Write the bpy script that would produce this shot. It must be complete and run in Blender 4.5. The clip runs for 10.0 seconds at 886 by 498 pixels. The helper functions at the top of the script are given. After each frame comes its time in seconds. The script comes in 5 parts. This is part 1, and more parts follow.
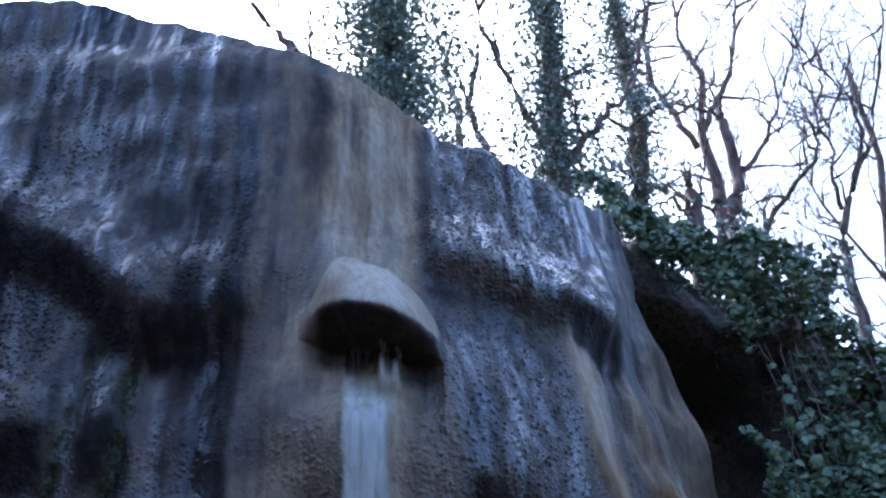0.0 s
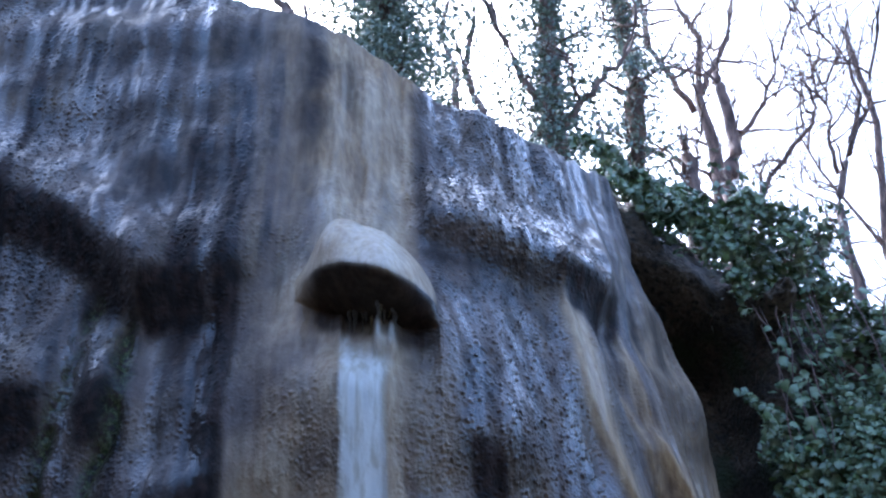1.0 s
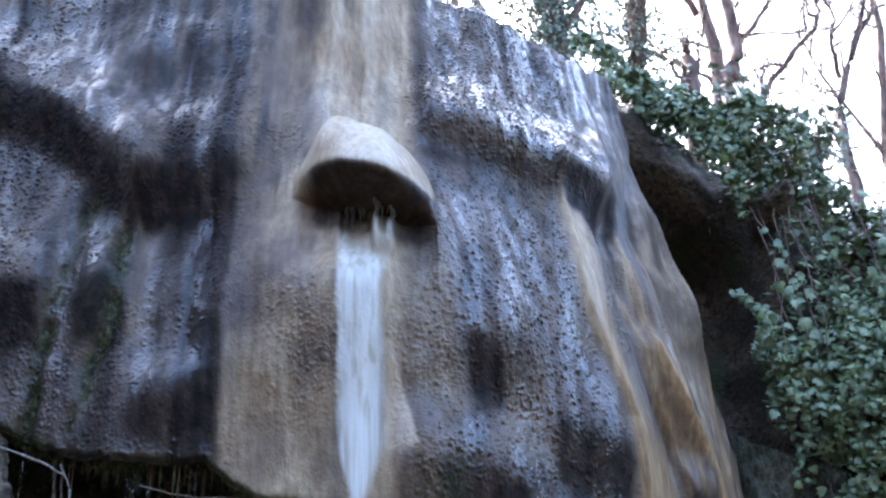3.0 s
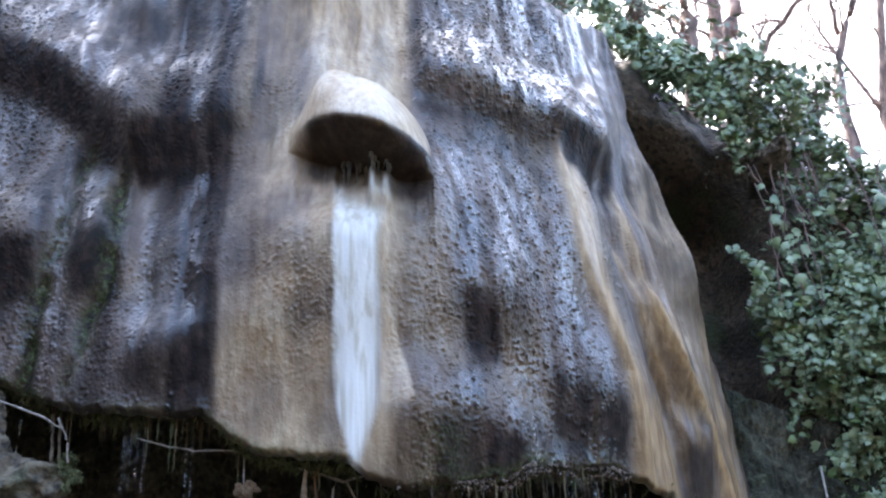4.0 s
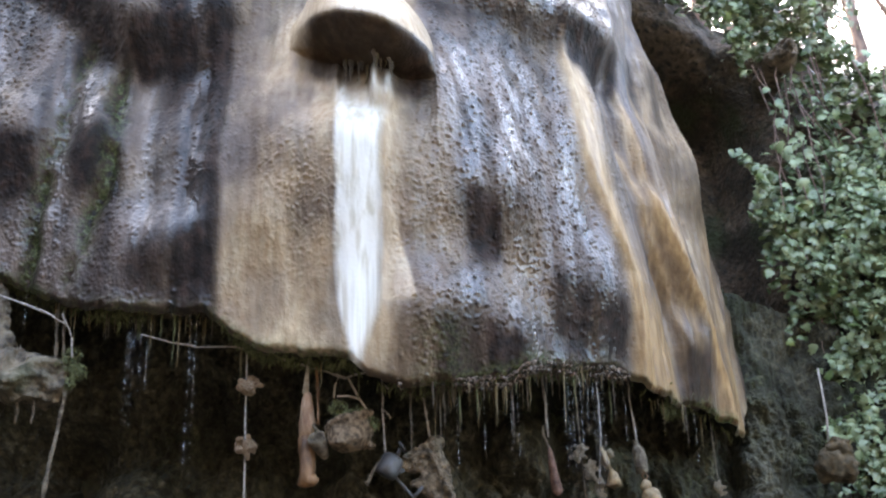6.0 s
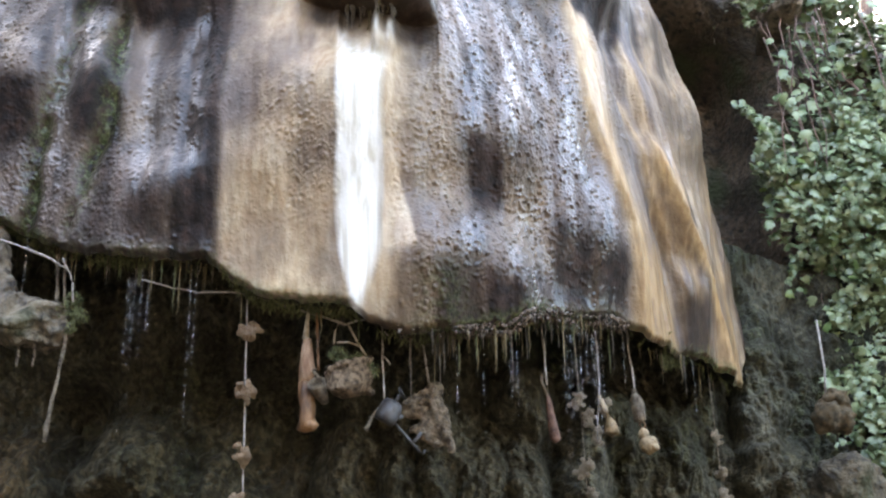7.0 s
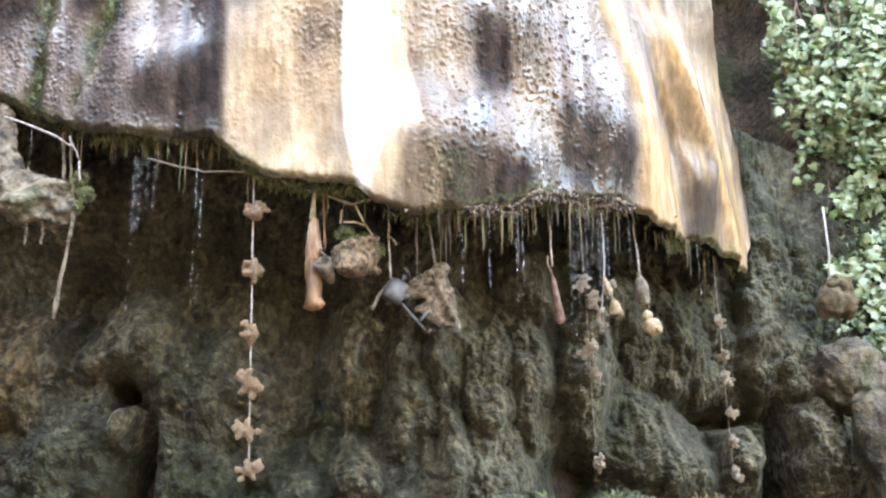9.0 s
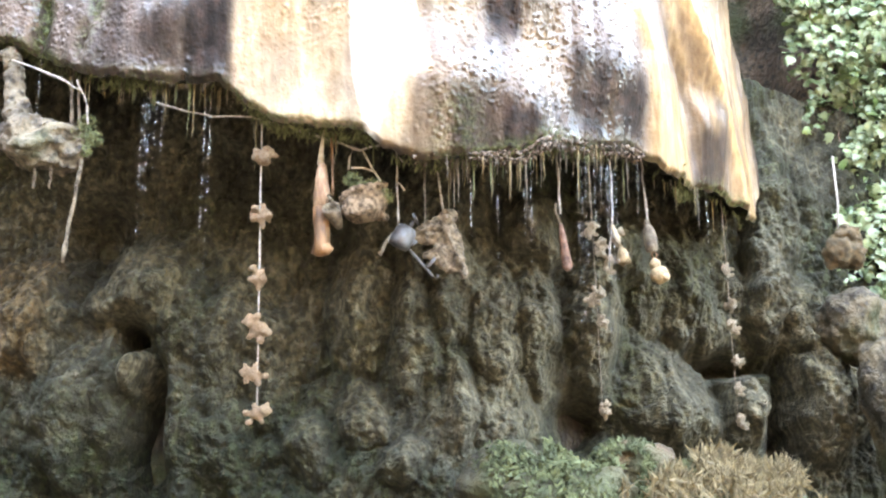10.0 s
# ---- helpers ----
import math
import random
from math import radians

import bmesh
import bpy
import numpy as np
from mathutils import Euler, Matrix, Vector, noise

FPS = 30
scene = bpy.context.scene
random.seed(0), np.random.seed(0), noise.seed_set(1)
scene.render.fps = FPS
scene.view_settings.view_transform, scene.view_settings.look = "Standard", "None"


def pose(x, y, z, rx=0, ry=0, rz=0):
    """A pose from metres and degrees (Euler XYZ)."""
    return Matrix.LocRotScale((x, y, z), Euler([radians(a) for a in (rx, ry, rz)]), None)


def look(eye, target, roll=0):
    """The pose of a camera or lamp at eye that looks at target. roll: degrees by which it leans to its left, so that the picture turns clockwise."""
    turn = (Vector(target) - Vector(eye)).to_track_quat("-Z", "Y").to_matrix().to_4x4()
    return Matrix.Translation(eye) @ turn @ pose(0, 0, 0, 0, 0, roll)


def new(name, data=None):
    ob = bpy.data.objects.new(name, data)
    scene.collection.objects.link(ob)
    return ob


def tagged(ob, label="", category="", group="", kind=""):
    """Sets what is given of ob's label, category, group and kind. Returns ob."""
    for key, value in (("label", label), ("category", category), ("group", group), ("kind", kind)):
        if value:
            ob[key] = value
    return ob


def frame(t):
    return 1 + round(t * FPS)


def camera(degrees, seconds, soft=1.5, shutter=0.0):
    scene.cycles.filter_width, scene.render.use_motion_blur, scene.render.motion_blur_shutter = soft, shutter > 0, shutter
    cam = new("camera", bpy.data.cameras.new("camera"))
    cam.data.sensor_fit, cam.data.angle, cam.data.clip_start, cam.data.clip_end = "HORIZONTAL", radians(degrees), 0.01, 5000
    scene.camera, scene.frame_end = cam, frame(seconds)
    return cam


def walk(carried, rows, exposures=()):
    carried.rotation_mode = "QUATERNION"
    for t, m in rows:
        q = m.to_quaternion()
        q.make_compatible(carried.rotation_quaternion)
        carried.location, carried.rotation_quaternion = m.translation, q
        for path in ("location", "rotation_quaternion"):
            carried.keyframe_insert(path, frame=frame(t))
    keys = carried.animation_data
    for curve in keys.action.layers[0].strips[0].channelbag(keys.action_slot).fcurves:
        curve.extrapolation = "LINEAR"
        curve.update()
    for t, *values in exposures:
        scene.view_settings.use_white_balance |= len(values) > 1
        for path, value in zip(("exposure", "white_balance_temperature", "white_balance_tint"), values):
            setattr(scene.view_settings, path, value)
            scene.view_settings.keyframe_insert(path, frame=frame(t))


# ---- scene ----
cam = camera(39.23, 10.0, soft=2.2)
ROWS = [
    (0.0, 0.0079, 0.5079, 1.8641, 125.658, 1.923, 0.486),
    (0.5, 0.0076, 0.5139, 1.8557, 124.703, 1.785, 0.393),
    (1.0, 0.0092, 0.518, 1.8496, 124.039, 1.999, 0.335),
    (1.5, 0.0071, 0.5261, 1.8373, 122.675, 1.604, 0.252),
    (2.0, 0.0084, 0.5307, 1.8301, 121.888, 1.487, 0.017),
    (2.5, 0.0083, 0.5367, 1.8201, 120.824, 1.569, 0.055),
    (3.8, 0.0097, 0.5514, 1.7941, 118.09, 1.953, 0.039),
    (4.0, 0.0099, 0.5531, 1.7909, 117.753, 1.787, -0.084),
    (4.5, 0.0087, 0.5579, 1.7816, 116.792, 1.62, -0.077),
    (5.0, 0.0092, 0.5655, 1.7659, 115.194, 1.629, -0.164),
    (5.5, 0.008, 0.5692, 1.7579, 114.385, 1.516, -0.115),
    (6.8, 0.0085, 0.5806, 1.7311, 111.708, 1.144, -0.388),
    (7.0, 0.0072, 0.5824, 1.7268, 111.28, 0.943, -0.343),
    (7.5, 0.0067, 0.5873, 1.7137, 109.996, 0.79, -0.369),
    (8.0, 0.0034, 0.5925, 1.6989, 108.56, 0.812, -0.056),
    (8.5, 0.0031, 0.5973, 1.6841, 107.135, 0.559, -0.127),
    (9.0, 0.0037, 0.6, 1.675, 106.259, 0.412, -0.235),
    (9.5, 0.0017, 0.6027, 1.6655, 105.351, 0.132, -0.125),
    (10.0, 0.0, 0.6064, 1.6512, 104.0, -0.0, -0.0),
]
EXPOSURES = [(0.0, 1.72, 4750, 10), (1.2, 2.44, 5000, 10), (2.5, 2.98, 5350, 10), (5.0, 3.68, 6650, 10), (7.5, 4.45, 7700, 10), (8.5, 5.05, 7900, 10), (10.0, 5.85, 8150, 10)]
walk(cam, [(t, pose(x, y, z, rx, ry, rz)) for t, x, y, z, rx, ry, rz in ROWS], EXPOSURES)

# ---- world and light: a bright hazy sky, the sun veiled ----
world = bpy.data.worlds.new("sky")
scene.world = world
world.use_nodes = True
sky = world.node_tree.nodes.new("ShaderNodeTexSky")
sky.sky_type, sky.sun_disc = "NISHITA", False
sky.sun_elevation, sky.sun_rotation = radians(44), radians(-24)
sky.air_density, sky.dust_density, sky.ozone_density = 1.0, 6.0, 1.0
world.node_tree.links.new(sky.outputs[0], world.node_tree.nodes["Background"].inputs[0])
world.node_tree.nodes["Background"].inputs[1].default_value = 0.15
sun = new("sun", bpy.data.lights.new("sun", "SUN"))
sun.data.energy, sun.data.angle, sun.data.color = 2.0, radians(4), (1.0, 0.95, 0.88)
sun.matrix_world = look((-5.4, 12, 12.7), (0, 0, 0))


# ---- number helpers ----
def fade(a, b, x):
    s = np.clip((x - a) / (b - a), 0, 1)
    return s * s * (3 - 2 * s)


def lattice(ix, iy, iz, seed):
    h = (ix * 374761393 + iy * 668265263 + iz * 2147483647 + seed * 1274126177) & 0xFFFFFFFF
    h = ((h ^ (h >> 13)) * 1274126177) & 0xFFFFFFFF
    h = ((h ^ (h >> 16)) * 2246822519) & 0xFFFFFFFF
    return ((h ^ (h >> 15)) & 0xFFFF) / 32767.5 - 1


def grain(x, y, z=0.0, seed=0):
    """Smooth value noise from -1 to 1."""
    x, y, z = np.broadcast_arrays(np.asarray(x, float), np.asarray(y, float), np.asarray(z, float))
    ix, iy, iz = (np.floor(a).astype(np.int64) for a in (x, y, z))
    fx, fy, fz = (a - np.floor(a) for a in (x, y, z))
    fx, fy, fz = (a * a * (3 - 2 * a) for a in (fx, fy, fz))
    out = 0
    for dx in (0, 1):
        for dy in (0, 1):
            for dz in (0, 1):
                w = (fx if dx else 1 - fx) * (fy if dy else 1 - fy) * (fz if dz else 1 - fz)
                out = out + w * lattice(ix + dx, iy + dy, iz + dz, seed)
    return out


def layers(x, y, z=0.0, seed=0, n=4):
    return sum(grain(x * 2 ** k, y * 2 ** k, np.asarray(z) * 2 ** k, seed + k) / 2 ** k for k in range(n))


def cells(x, y, seed=0):
    """Rounded pebbly cells: 1 at a cell's middle, 0 at its edge."""
    ix, iy = np.floor(x).astype(np.int64), np.floor(y).astype(np.int64)
    best = np.full(np.shape(x), 9.0)
    for dx in (-1, 0, 1):
        for dy in (-1, 0, 1):
            jx, jy = ix + dx, iy + dy
            px = jx + 0.5 + 0.42 * lattice(jx, jy, jx * 0, seed)
            py = jy + 0.5 + 0.42 * lattice(jx, jy, jx * 0 + 1, seed)
            best = np.minimum(best, (x - px) ** 2 + (y - py) ** 2)
    return np.clip(1 - best * 1.6, 0, 1)


def nubs(x, y, seed=0):
    """Scattered round knobs, on some of the cells only."""
    ix, iy = np.floor(x).astype(np.int64), np.floor(y).astype(np.int64)
    out = np.zeros(np.shape(x))
    for dx in (-1, 0, 1):
        for dy in (-1, 0, 1):
            jx, jy = ix + dx, iy + dy
            px = jx + 0.5 + 0.4 * lattice(jx, jy, jx * 0, seed)
            py = jy + 0.5 + 0.4 * lattice(jx, jy, jx * 0 + 1, seed)
            live = np.clip(0.05 + lattice(jx, jy, jx * 0 + 2, seed) * 1.5, 0, 1)
            out = np.maximum(out, live * np.clip(1 - ((x - px) ** 2 + (y - py) ** 2) / 0.16, 0, 1))
    return out


# ---- mesh helpers ----
def sheet(name, P, material, masks=None, parent=None, fields=()):
    """A mesh from a grid of points, rows by columns, with optional mask colours."""
    r, c = P.shape[:2]
    k = np.arange(r * c).reshape(r, c)
    q = np.stack([k[:-1, :-1], k[:-1, 1:], k[1:, 1:], k[1:, :-1]], -1).reshape(-1, 4)
    me = bpy.data.meshes.new(name)
    me.vertices.add(r * c)
    me.vertices.foreach_set("co", P.astype(np.float32).ravel())
    me.loops.add(q.size)
    me.loops.foreach_set("vertex_index", q.astype(np.int32).ravel())
    me.polygons.add(len(q))
    me.polygons.foreach_set("loop_start", np.arange(0, q.size, 4, dtype=np.int32))
    me.update(calc_edges=True)
    me.polygons.foreach_set("use_smooth", np.ones(len(q), bool))
    if masks is not None:
        at = me.color_attributes.new("mineral", "FLOAT_COLOR", "POINT")
        at.data.foreach_set("color", np.concatenate([masks, np.ones((r * c, 4 - masks.shape[-1]))], 1).astype(np.float32).ravel())
    for key, values in fields:
        at = me.attributes.new(key, "FLOAT", "POINT")
        at.data.foreach_set("value", values.astype(np.float32).ravel())
    me.materials.append(material)
    ob = new(name, me)
    ob.parent = parent
    return ob


def part(name, bm, material, parent=None, label="", smooth=True):
    me = bpy.data.meshes.new(name)
    bm.to_mesh(me)
    bm.free()
    if smooth:
        me.polygons.foreach_set("use_smooth", np.ones(len(me.polygons), bool))
    me.materials.append(material)
    ob = new(name, me)
    ob.parent = parent
    if label:
        ob["label"] = label
    return ob


def raw(name, verts, faces, material, parent=None, smooth=True):
    me = bpy.data.meshes.new(name)
    me.from_pydata(verts, [], faces)
    if smooth:
        me.polygons.foreach_set("use_smooth", np.ones(len(me.polygons), bool))
    me.materials.append(material)
    ob = new(name, me)
    ob.parent = parent
    return ob


def tube(points, radii, sides=6, verts=None, faces=None):
    """Adds a tapered tube along points to verts and faces."""
    verts = [] if verts is None else verts
    faces = [] if faces is None else faces
    start = len(verts)
    pts = [Vector(p) for p in points]
    for i, p in enumerate(pts):
        d = (pts[min(i + 1, len(pts) - 1)] - pts[max(i - 1, 0)]).normalized()
        a = d.orthogonal().normalized() if abs(d.z) < 0.95 else d.cross(Vector((0, 1, 0))).normalized()
        b = d.cross(a)
        for k in range(sides):
            w = 2 * math.pi * k / sides
            verts.append(tuple(p + (a * math.cos(w) + b * math.sin(w)) * radii[i]))
    for i in range(len(pts) - 1):
        for k in range(sides):
            m = start + i * sides
            faces.append((m + k, m + (k + 1) % sides, m + sides + (k + 1) % sides, m + sides + k))
    faces.append(tuple(start + k for k in reversed(range(sides))))
    faces.append(tuple(start + (len(pts) - 1) * sides + k for k in range(sides)))
    return verts, faces


def lump_verts(size, seed, rough=0.25, freq=2.0, subdiv=3):
    bm = bmesh.new()
    bmesh.ops.create_icosphere(bm, subdivisions=subdiv, radius=1)
    P = np.array([v.co[:] for v in bm.verts])
    n = layers(P[:, 0] * freq + seed * 7.3, P[:, 1] * freq, P[:, 2] * freq, seed, 4 if subdiv < 5 else 6)
    P = P * (1 + rough * n)[:, None] * np.array(size)
    for v, p in zip(bm.verts, P):
        v.co = p
    return bm


# ---- materials ----
def material(name, rough=0.6):
    m = bpy.data.materials.new(name)
    m.use_nodes = True
    n, l = m.node_tree.nodes, m.node_tree.links
    b = n["Principled BSDF"]
    b.inputs["Roughness"].default_value = rough
    return m, n, l, b


def node(n, kind, **inputs):
    x = n.new(kind)
    for k, v in inputs.items():
        x.inputs[k].default_value = v
    return x


def mixer(n, l, fac, a, b, mode="MIX"):
    x = n.new("ShaderNodeMix")
    x.data_type, x.blend_type = "RGBA", mode
    for sock, v in ((x.inputs[0], fac), (x.inputs[6], a), (x.inputs[7], b)):
        if isinstance(v, (int, float)):
            sock.default_value = v
        elif isinstance(v, tuple):
            sock.default_value = (*v, 1)
        else:
            l.new(v, sock)
    return x.outputs[2]


def ramp(n, l, fac, lo, hi, a=0.0, b=1.0):
    x = n.new("ShaderNodeMapRange")
    x.interpolation_type = "SMOOTHSTEP"
    x.inputs["From Min"].default_value, x.inputs["From Max"].default_value = lo, hi
    x.inputs["To Min"].default_value, x.inputs["To Max"].default_value = a, b
    l.new(fac, x.inputs["Value"])
    return x.outputs[0]


def texture(n, l, scale, stretch=(1, 1, 1), detail=4.0, kind="ShaderNodeTexNoise"):
    co = n.new("ShaderNodeTexCoord")
    mp = n.new("ShaderNodeMapping")
    mp.inputs["Scale"].default_value = stretch
    l.new(co.outputs["Object"], mp.inputs[0])
    x = n.new(kind)
    x.inputs["Scale"].default_value = scale
    if kind == "ShaderNodeTexNoise":
        x.inputs["Detail"].default_value = detail
    l.new(mp.outputs[0], x.inputs["Vector"])
    return x


def bumped(n, l, b, height, strength, distance):
    x = n.new("ShaderNodeBump")
    x.inputs["Strength"].default_value, x.inputs["Distance"].default_value = strength, distance
    l.new(height, x.inputs["Height"])
    l.new(x.outputs[0], b.inputs["Normal"])


def simple(name, c1, c2, scale=12.0, rough=0.7, bump=0.4, dist=0.01, stretch=(1, 1, 1), metal=0.0):
    m, n, l, b = material(name, rough)
    t = texture(n, l, scale, stretch)
    l.new(mixer(n, l, ramp(n, l, t.outputs[0], 0.3, 0.7), c1, c2), b.inputs["Base Color"])
    b.inputs["Metallic"].default_value = metal
    if bump:
        bumped(n, l, b, texture(n, l, scale * 4, stretch, 6).outputs[0], bump, dist)
    return m


def flowstone():
    """Wet flowstone: grey-brown, with calcite, ochre, algae and painted shade where the masks say."""
    m, n, l, b = material("wet_flowstone", 0.3)
    streak = texture(n, l, 6.0, (1, 1, 0.20), 7).outputs[0]
    fine = texture(n, l, 26.0, (1, 1, 0.22), 6).outputs[0]
    mottle = texture(n, l, 13.0, (1, 1, 0.8), 7).outputs[0]
    blot = texture(n, l, 2.2, (1, 1, 0.7), 5).outputs[0]
    at = n.new("ShaderNodeAttribute")
    at.attribute_name = "mineral"
    sep = n.new("ShaderNodeSeparateColor")
    l.new(at.outputs["Color"], sep.inputs[0])
    pale, ochre, dark = sep.outputs[0], sep.outputs[1], sep.outputs[2]
    base = mixer(n, l, ramp(n, l, streak, 0.38, 0.64), (0.024, 0.017, 0.014), (0.115, 0.083, 0.066))
    base = mixer(n, l, ramp(n, l, mottle, 0.46, 0.68, 0.0, 0.4), base, (0.16, 0.120, 0.095))
    base = mixer(n, l, ramp(n, l, blot, 0.45, 0.75), base, (0.075, 0.047, 0.033))
    tan = mixer(n, l, ramp(n, l, fine, 0.25, 0.75), (0.36, 0.248, 0.135), (0.57, 0.45, 0.285))
    tan = mixer(n, l, ramp(n, l, mottle, 0.40, 0.66, 0.28, 0.0), tan, (0.24, 0.15, 0.085))
    tan = mixer(n, l, ramp(n, l, blot, 0.45, 0.75, 0.0, 0.45), tan, (0.24, 0.14, 0.07))
    amber = n.new("ShaderNodeAttribute")
    amber.attribute_name = "amber"
    tan = mixer(n, l, amber.outputs["Fac"], tan, mixer(n, l, ramp(n, l, fine, 0.25, 0.75), (0.20, 0.112, 0.042), (0.40, 0.255, 0.112)))
    base = mixer(n, l, ochre, base, tan)
    # dark mask: the colour of algae and stains, also laid on as shade
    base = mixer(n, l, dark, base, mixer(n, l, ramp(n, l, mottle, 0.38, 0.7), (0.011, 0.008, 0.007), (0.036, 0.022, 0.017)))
    runs = texture(n, l, 24.0, (1, 1, 0.04), 5).outputs[0]
    white = mixer(n, l, ramp(n, l, runs, 0.30, 0.62), (0.52, 0.48, 0.38), (0.74, 0.725, 0.67))
    base = mixer(n, l, pale, base, white)
    moss = n.new("ShaderNodeMath")
    moss.operation = "MULTIPLY"
    l.new(at.outputs["Alpha"], moss.inputs[0])
    l.new(ramp(n, l, texture(n, l, 30, detail=5).outputs[0], 0.36, 0.58), moss.inputs[1])
    base = mixer(n, l, moss.outputs[0], base, mixer(n, l, ramp(n, l, texture(n, l, 55, detail=4).outputs[0], 0.4, 0.65), (0.035, 0.050, 0.014), (0.13, 0.15, 0.062)))
    l.new(base, b.inputs["Base Color"])
    film = n.new("ShaderNodeAttribute")
    film.attribute_name = "wet"
    run = n.new("ShaderNodeMath")
    run.operation = "MULTIPLY"
    l.new(film.outputs["Fac"], run.inputs[0])
    l.new(ramp(n, l, texture(n, l, 9.0, (1, 1, 0.12), 6).outputs[0], 0.40, 0.60, 0.12, 1.0), run.inputs[1])
    l.new(ramp(n, l, run.outputs[0], 0.0, 0.9, 0.66, 0.26), b.inputs["Roughness"])
    b.inputs["IOR"].default_value = 1.5
    l.new(ramp(n, l, dark, 0.0, 1.0, 0.5, 0.15), b.inputs["Specular IOR Level"])
    b.inputs["Coat IOR"].default_value = 1.6
    l.new(run.outputs[0], b.inputs["Coat Weight"])
    b.inputs["Coat Roughness"].default_value = 0.13
    # fine grain, then pebbles where the crust is knobbly
    h = n.new("ShaderNodeMath")
    h.operation = "ADD"
    l.new(texture(n, l, 60, (1, 1, 0.8), 4).outputs[0], h.inputs[0])
    l.new(texture(n, l, 20, (1, 1, 0.4), 4).outputs[0], h.inputs[1])
    grit = n.new("ShaderNodeBump")
    grit.inputs["Distance"].default_value = 0.010
    l.new(ramp(n, l, pale, 0.2, 0.9, 0.5, 0.12), grit.inputs["Strength"])
    l.new(h.outputs[0], grit.inputs["Height"])
    peb = texture(n, l, 44.0, (1, 1, 0.85), kind="ShaderNodeTexVoronoi")
    knob = n.new("ShaderNodeAttribute")
    knob.attribute_name = "crust"
    pebbles = n.new("ShaderNodeBump")
    pebbles.inputs["Distance"].default_value = 0.014
    pebbles.invert = True
    l.new(ramp(n, l, knob.outputs["Fac"], 0.15, 1.1, 0.0, 0.45), pebbles.inputs["Strength"])
    l.new(ramp(n, l, peb.outputs["Distance"], 0.0, 0.75), pebbles.inputs["Height"])
    l.new(grit.outputs[0], pebbles.inputs["Normal"])
    l.new(pebbles.outputs[0], b.inputs["Normal"])
    return m


def tufa(name, c1, c2, moss_amount=0.5, rough=0.75, dark_blots=0.0):
    """Crumbly damp cave rock with moss on it."""
    m, n, l, b = material(name, rough)
    t = texture(n, l, 2.6, detail=8).outputs[0]
    g = texture(n, l, 17, detail=6).outputs[0]
    c = mixer(n, l, ramp(n, l, t, 0.35, 0.66), c1, c2)
    c = mixer(n, l, ramp(n, l, g, 0.42, 0.72), c, tuple(v * 0.35 for v in c1))
    if dark_blots:
        # broad dark blots at random, then lighter brown spots
        c = mixer(n, l, ramp(n, l, texture(n, l, 1.3, (1, 1, 0.6), detail=5).outputs[0], 0.48, 0.62, 0.0, dark_blots), c, tuple(v * 0.25 for v in c1))
        c = mixer(n, l, ramp(n, l, texture(n, l, 3.1, (1, 1, 0.5), detail=5).outputs[0], 0.55, 0.7, 0.0, 0.6), c, (c2[0] * 1.5, c2[1] * 1.3, c2[2] * 1.1))
    mo = texture(n, l, 1.7, detail=7).outputs[0]
    c = mixer(n, l, ramp(n, l, mo, 0.62 - 0.25 * moss_amount, 0.78 - 0.2 * moss_amount), c, (0.040, 0.046, 0.015))
    l.new(c, b.inputs["Base Color"])
    h = n.new("ShaderNodeMath")
    h.operation = "ADD"
    l.new(texture(n, l, 26, detail=8).outputs[0], h.inputs[0])
    l.new(texture(n, l, 9, detail=5).outputs[0], h.inputs[1])
    bumped(n, l, b, h.outputs[0], 0.9, 0.045)
    return m


def cave_stone():
    """Damp tufa of the hollow: brown, tan on the lumps, dark moss and ochre where the masks say."""
    m, n, l, b = material("cave_tufa", 0.7)
    big = texture(n, l, 3.2, (1, 1, 0.6), 8).outputs[0]
    grit = texture(n, l, 24, (1, 1, 0.8), 8).outputs[0]
    spots = texture(n, l, 11, (1, 1, 0.6), 6).outputs[0]
    at = n.new("ShaderNodeAttribute")
    at.attribute_name = "mineral"
    sep = n.new("ShaderNodeSeparateColor")
    l.new(at.outputs["Color"], sep.inputs[0])
    c = mixer(n, l, ramp(n, l, big, 0.36, 0.66), (0.034, 0.033, 0.021), (0.108, 0.099, 0.063))
    tan = mixer(n, l, ramp(n, l, spots, 0.36, 0.64), (0.080, 0.071, 0.043), (0.240, 0.205, 0.130))
    c = mixer(n, l, sep.outputs[0], c, tan)
    c = mixer(n, l, sep.outputs[2], c, mixer(n, l, ramp(n, l, spots, 0.36, 0.64), (0.060, 0.042, 0.020), (0.15, 0.108, 0.054)))
    mossy = mixer(n, l, ramp(n, l, spots, 0.4, 0.66), (0.011, 0.016, 0.007), (0.044, 0.054, 0.023))
    c = mixer(n, l, sep.outputs[1], c, mossy)
    c = mixer(n, l, ramp(n, l, grit, 0.40, 0.60, 0.65, 0.0), c, (0.020, 0.018, 0.012))
    c = mixer(n, l, ramp(n, l, grit, 0.60, 0.74, 0.0, 0.40), c, (0.20, 0.165, 0.115))
    l.new(c, b.inputs["Base Color"])
    l.new(ramp(n, l, big, 0.4, 0.7, 0.95, 0.7), b.inputs["Roughness"])
    b.inputs["Specular IOR Level"].default_value = 0.3
    h = n.new("ShaderNodeMath")
    h.operation = "ADD"
    l.new(texture(n, l, 42, detail=8).outputs[0], h.inputs[0])
    l.new(spots, h.inputs[1])
    bumped(n, l, b, h.outputs[0], 1.0, 0.04)
    return m


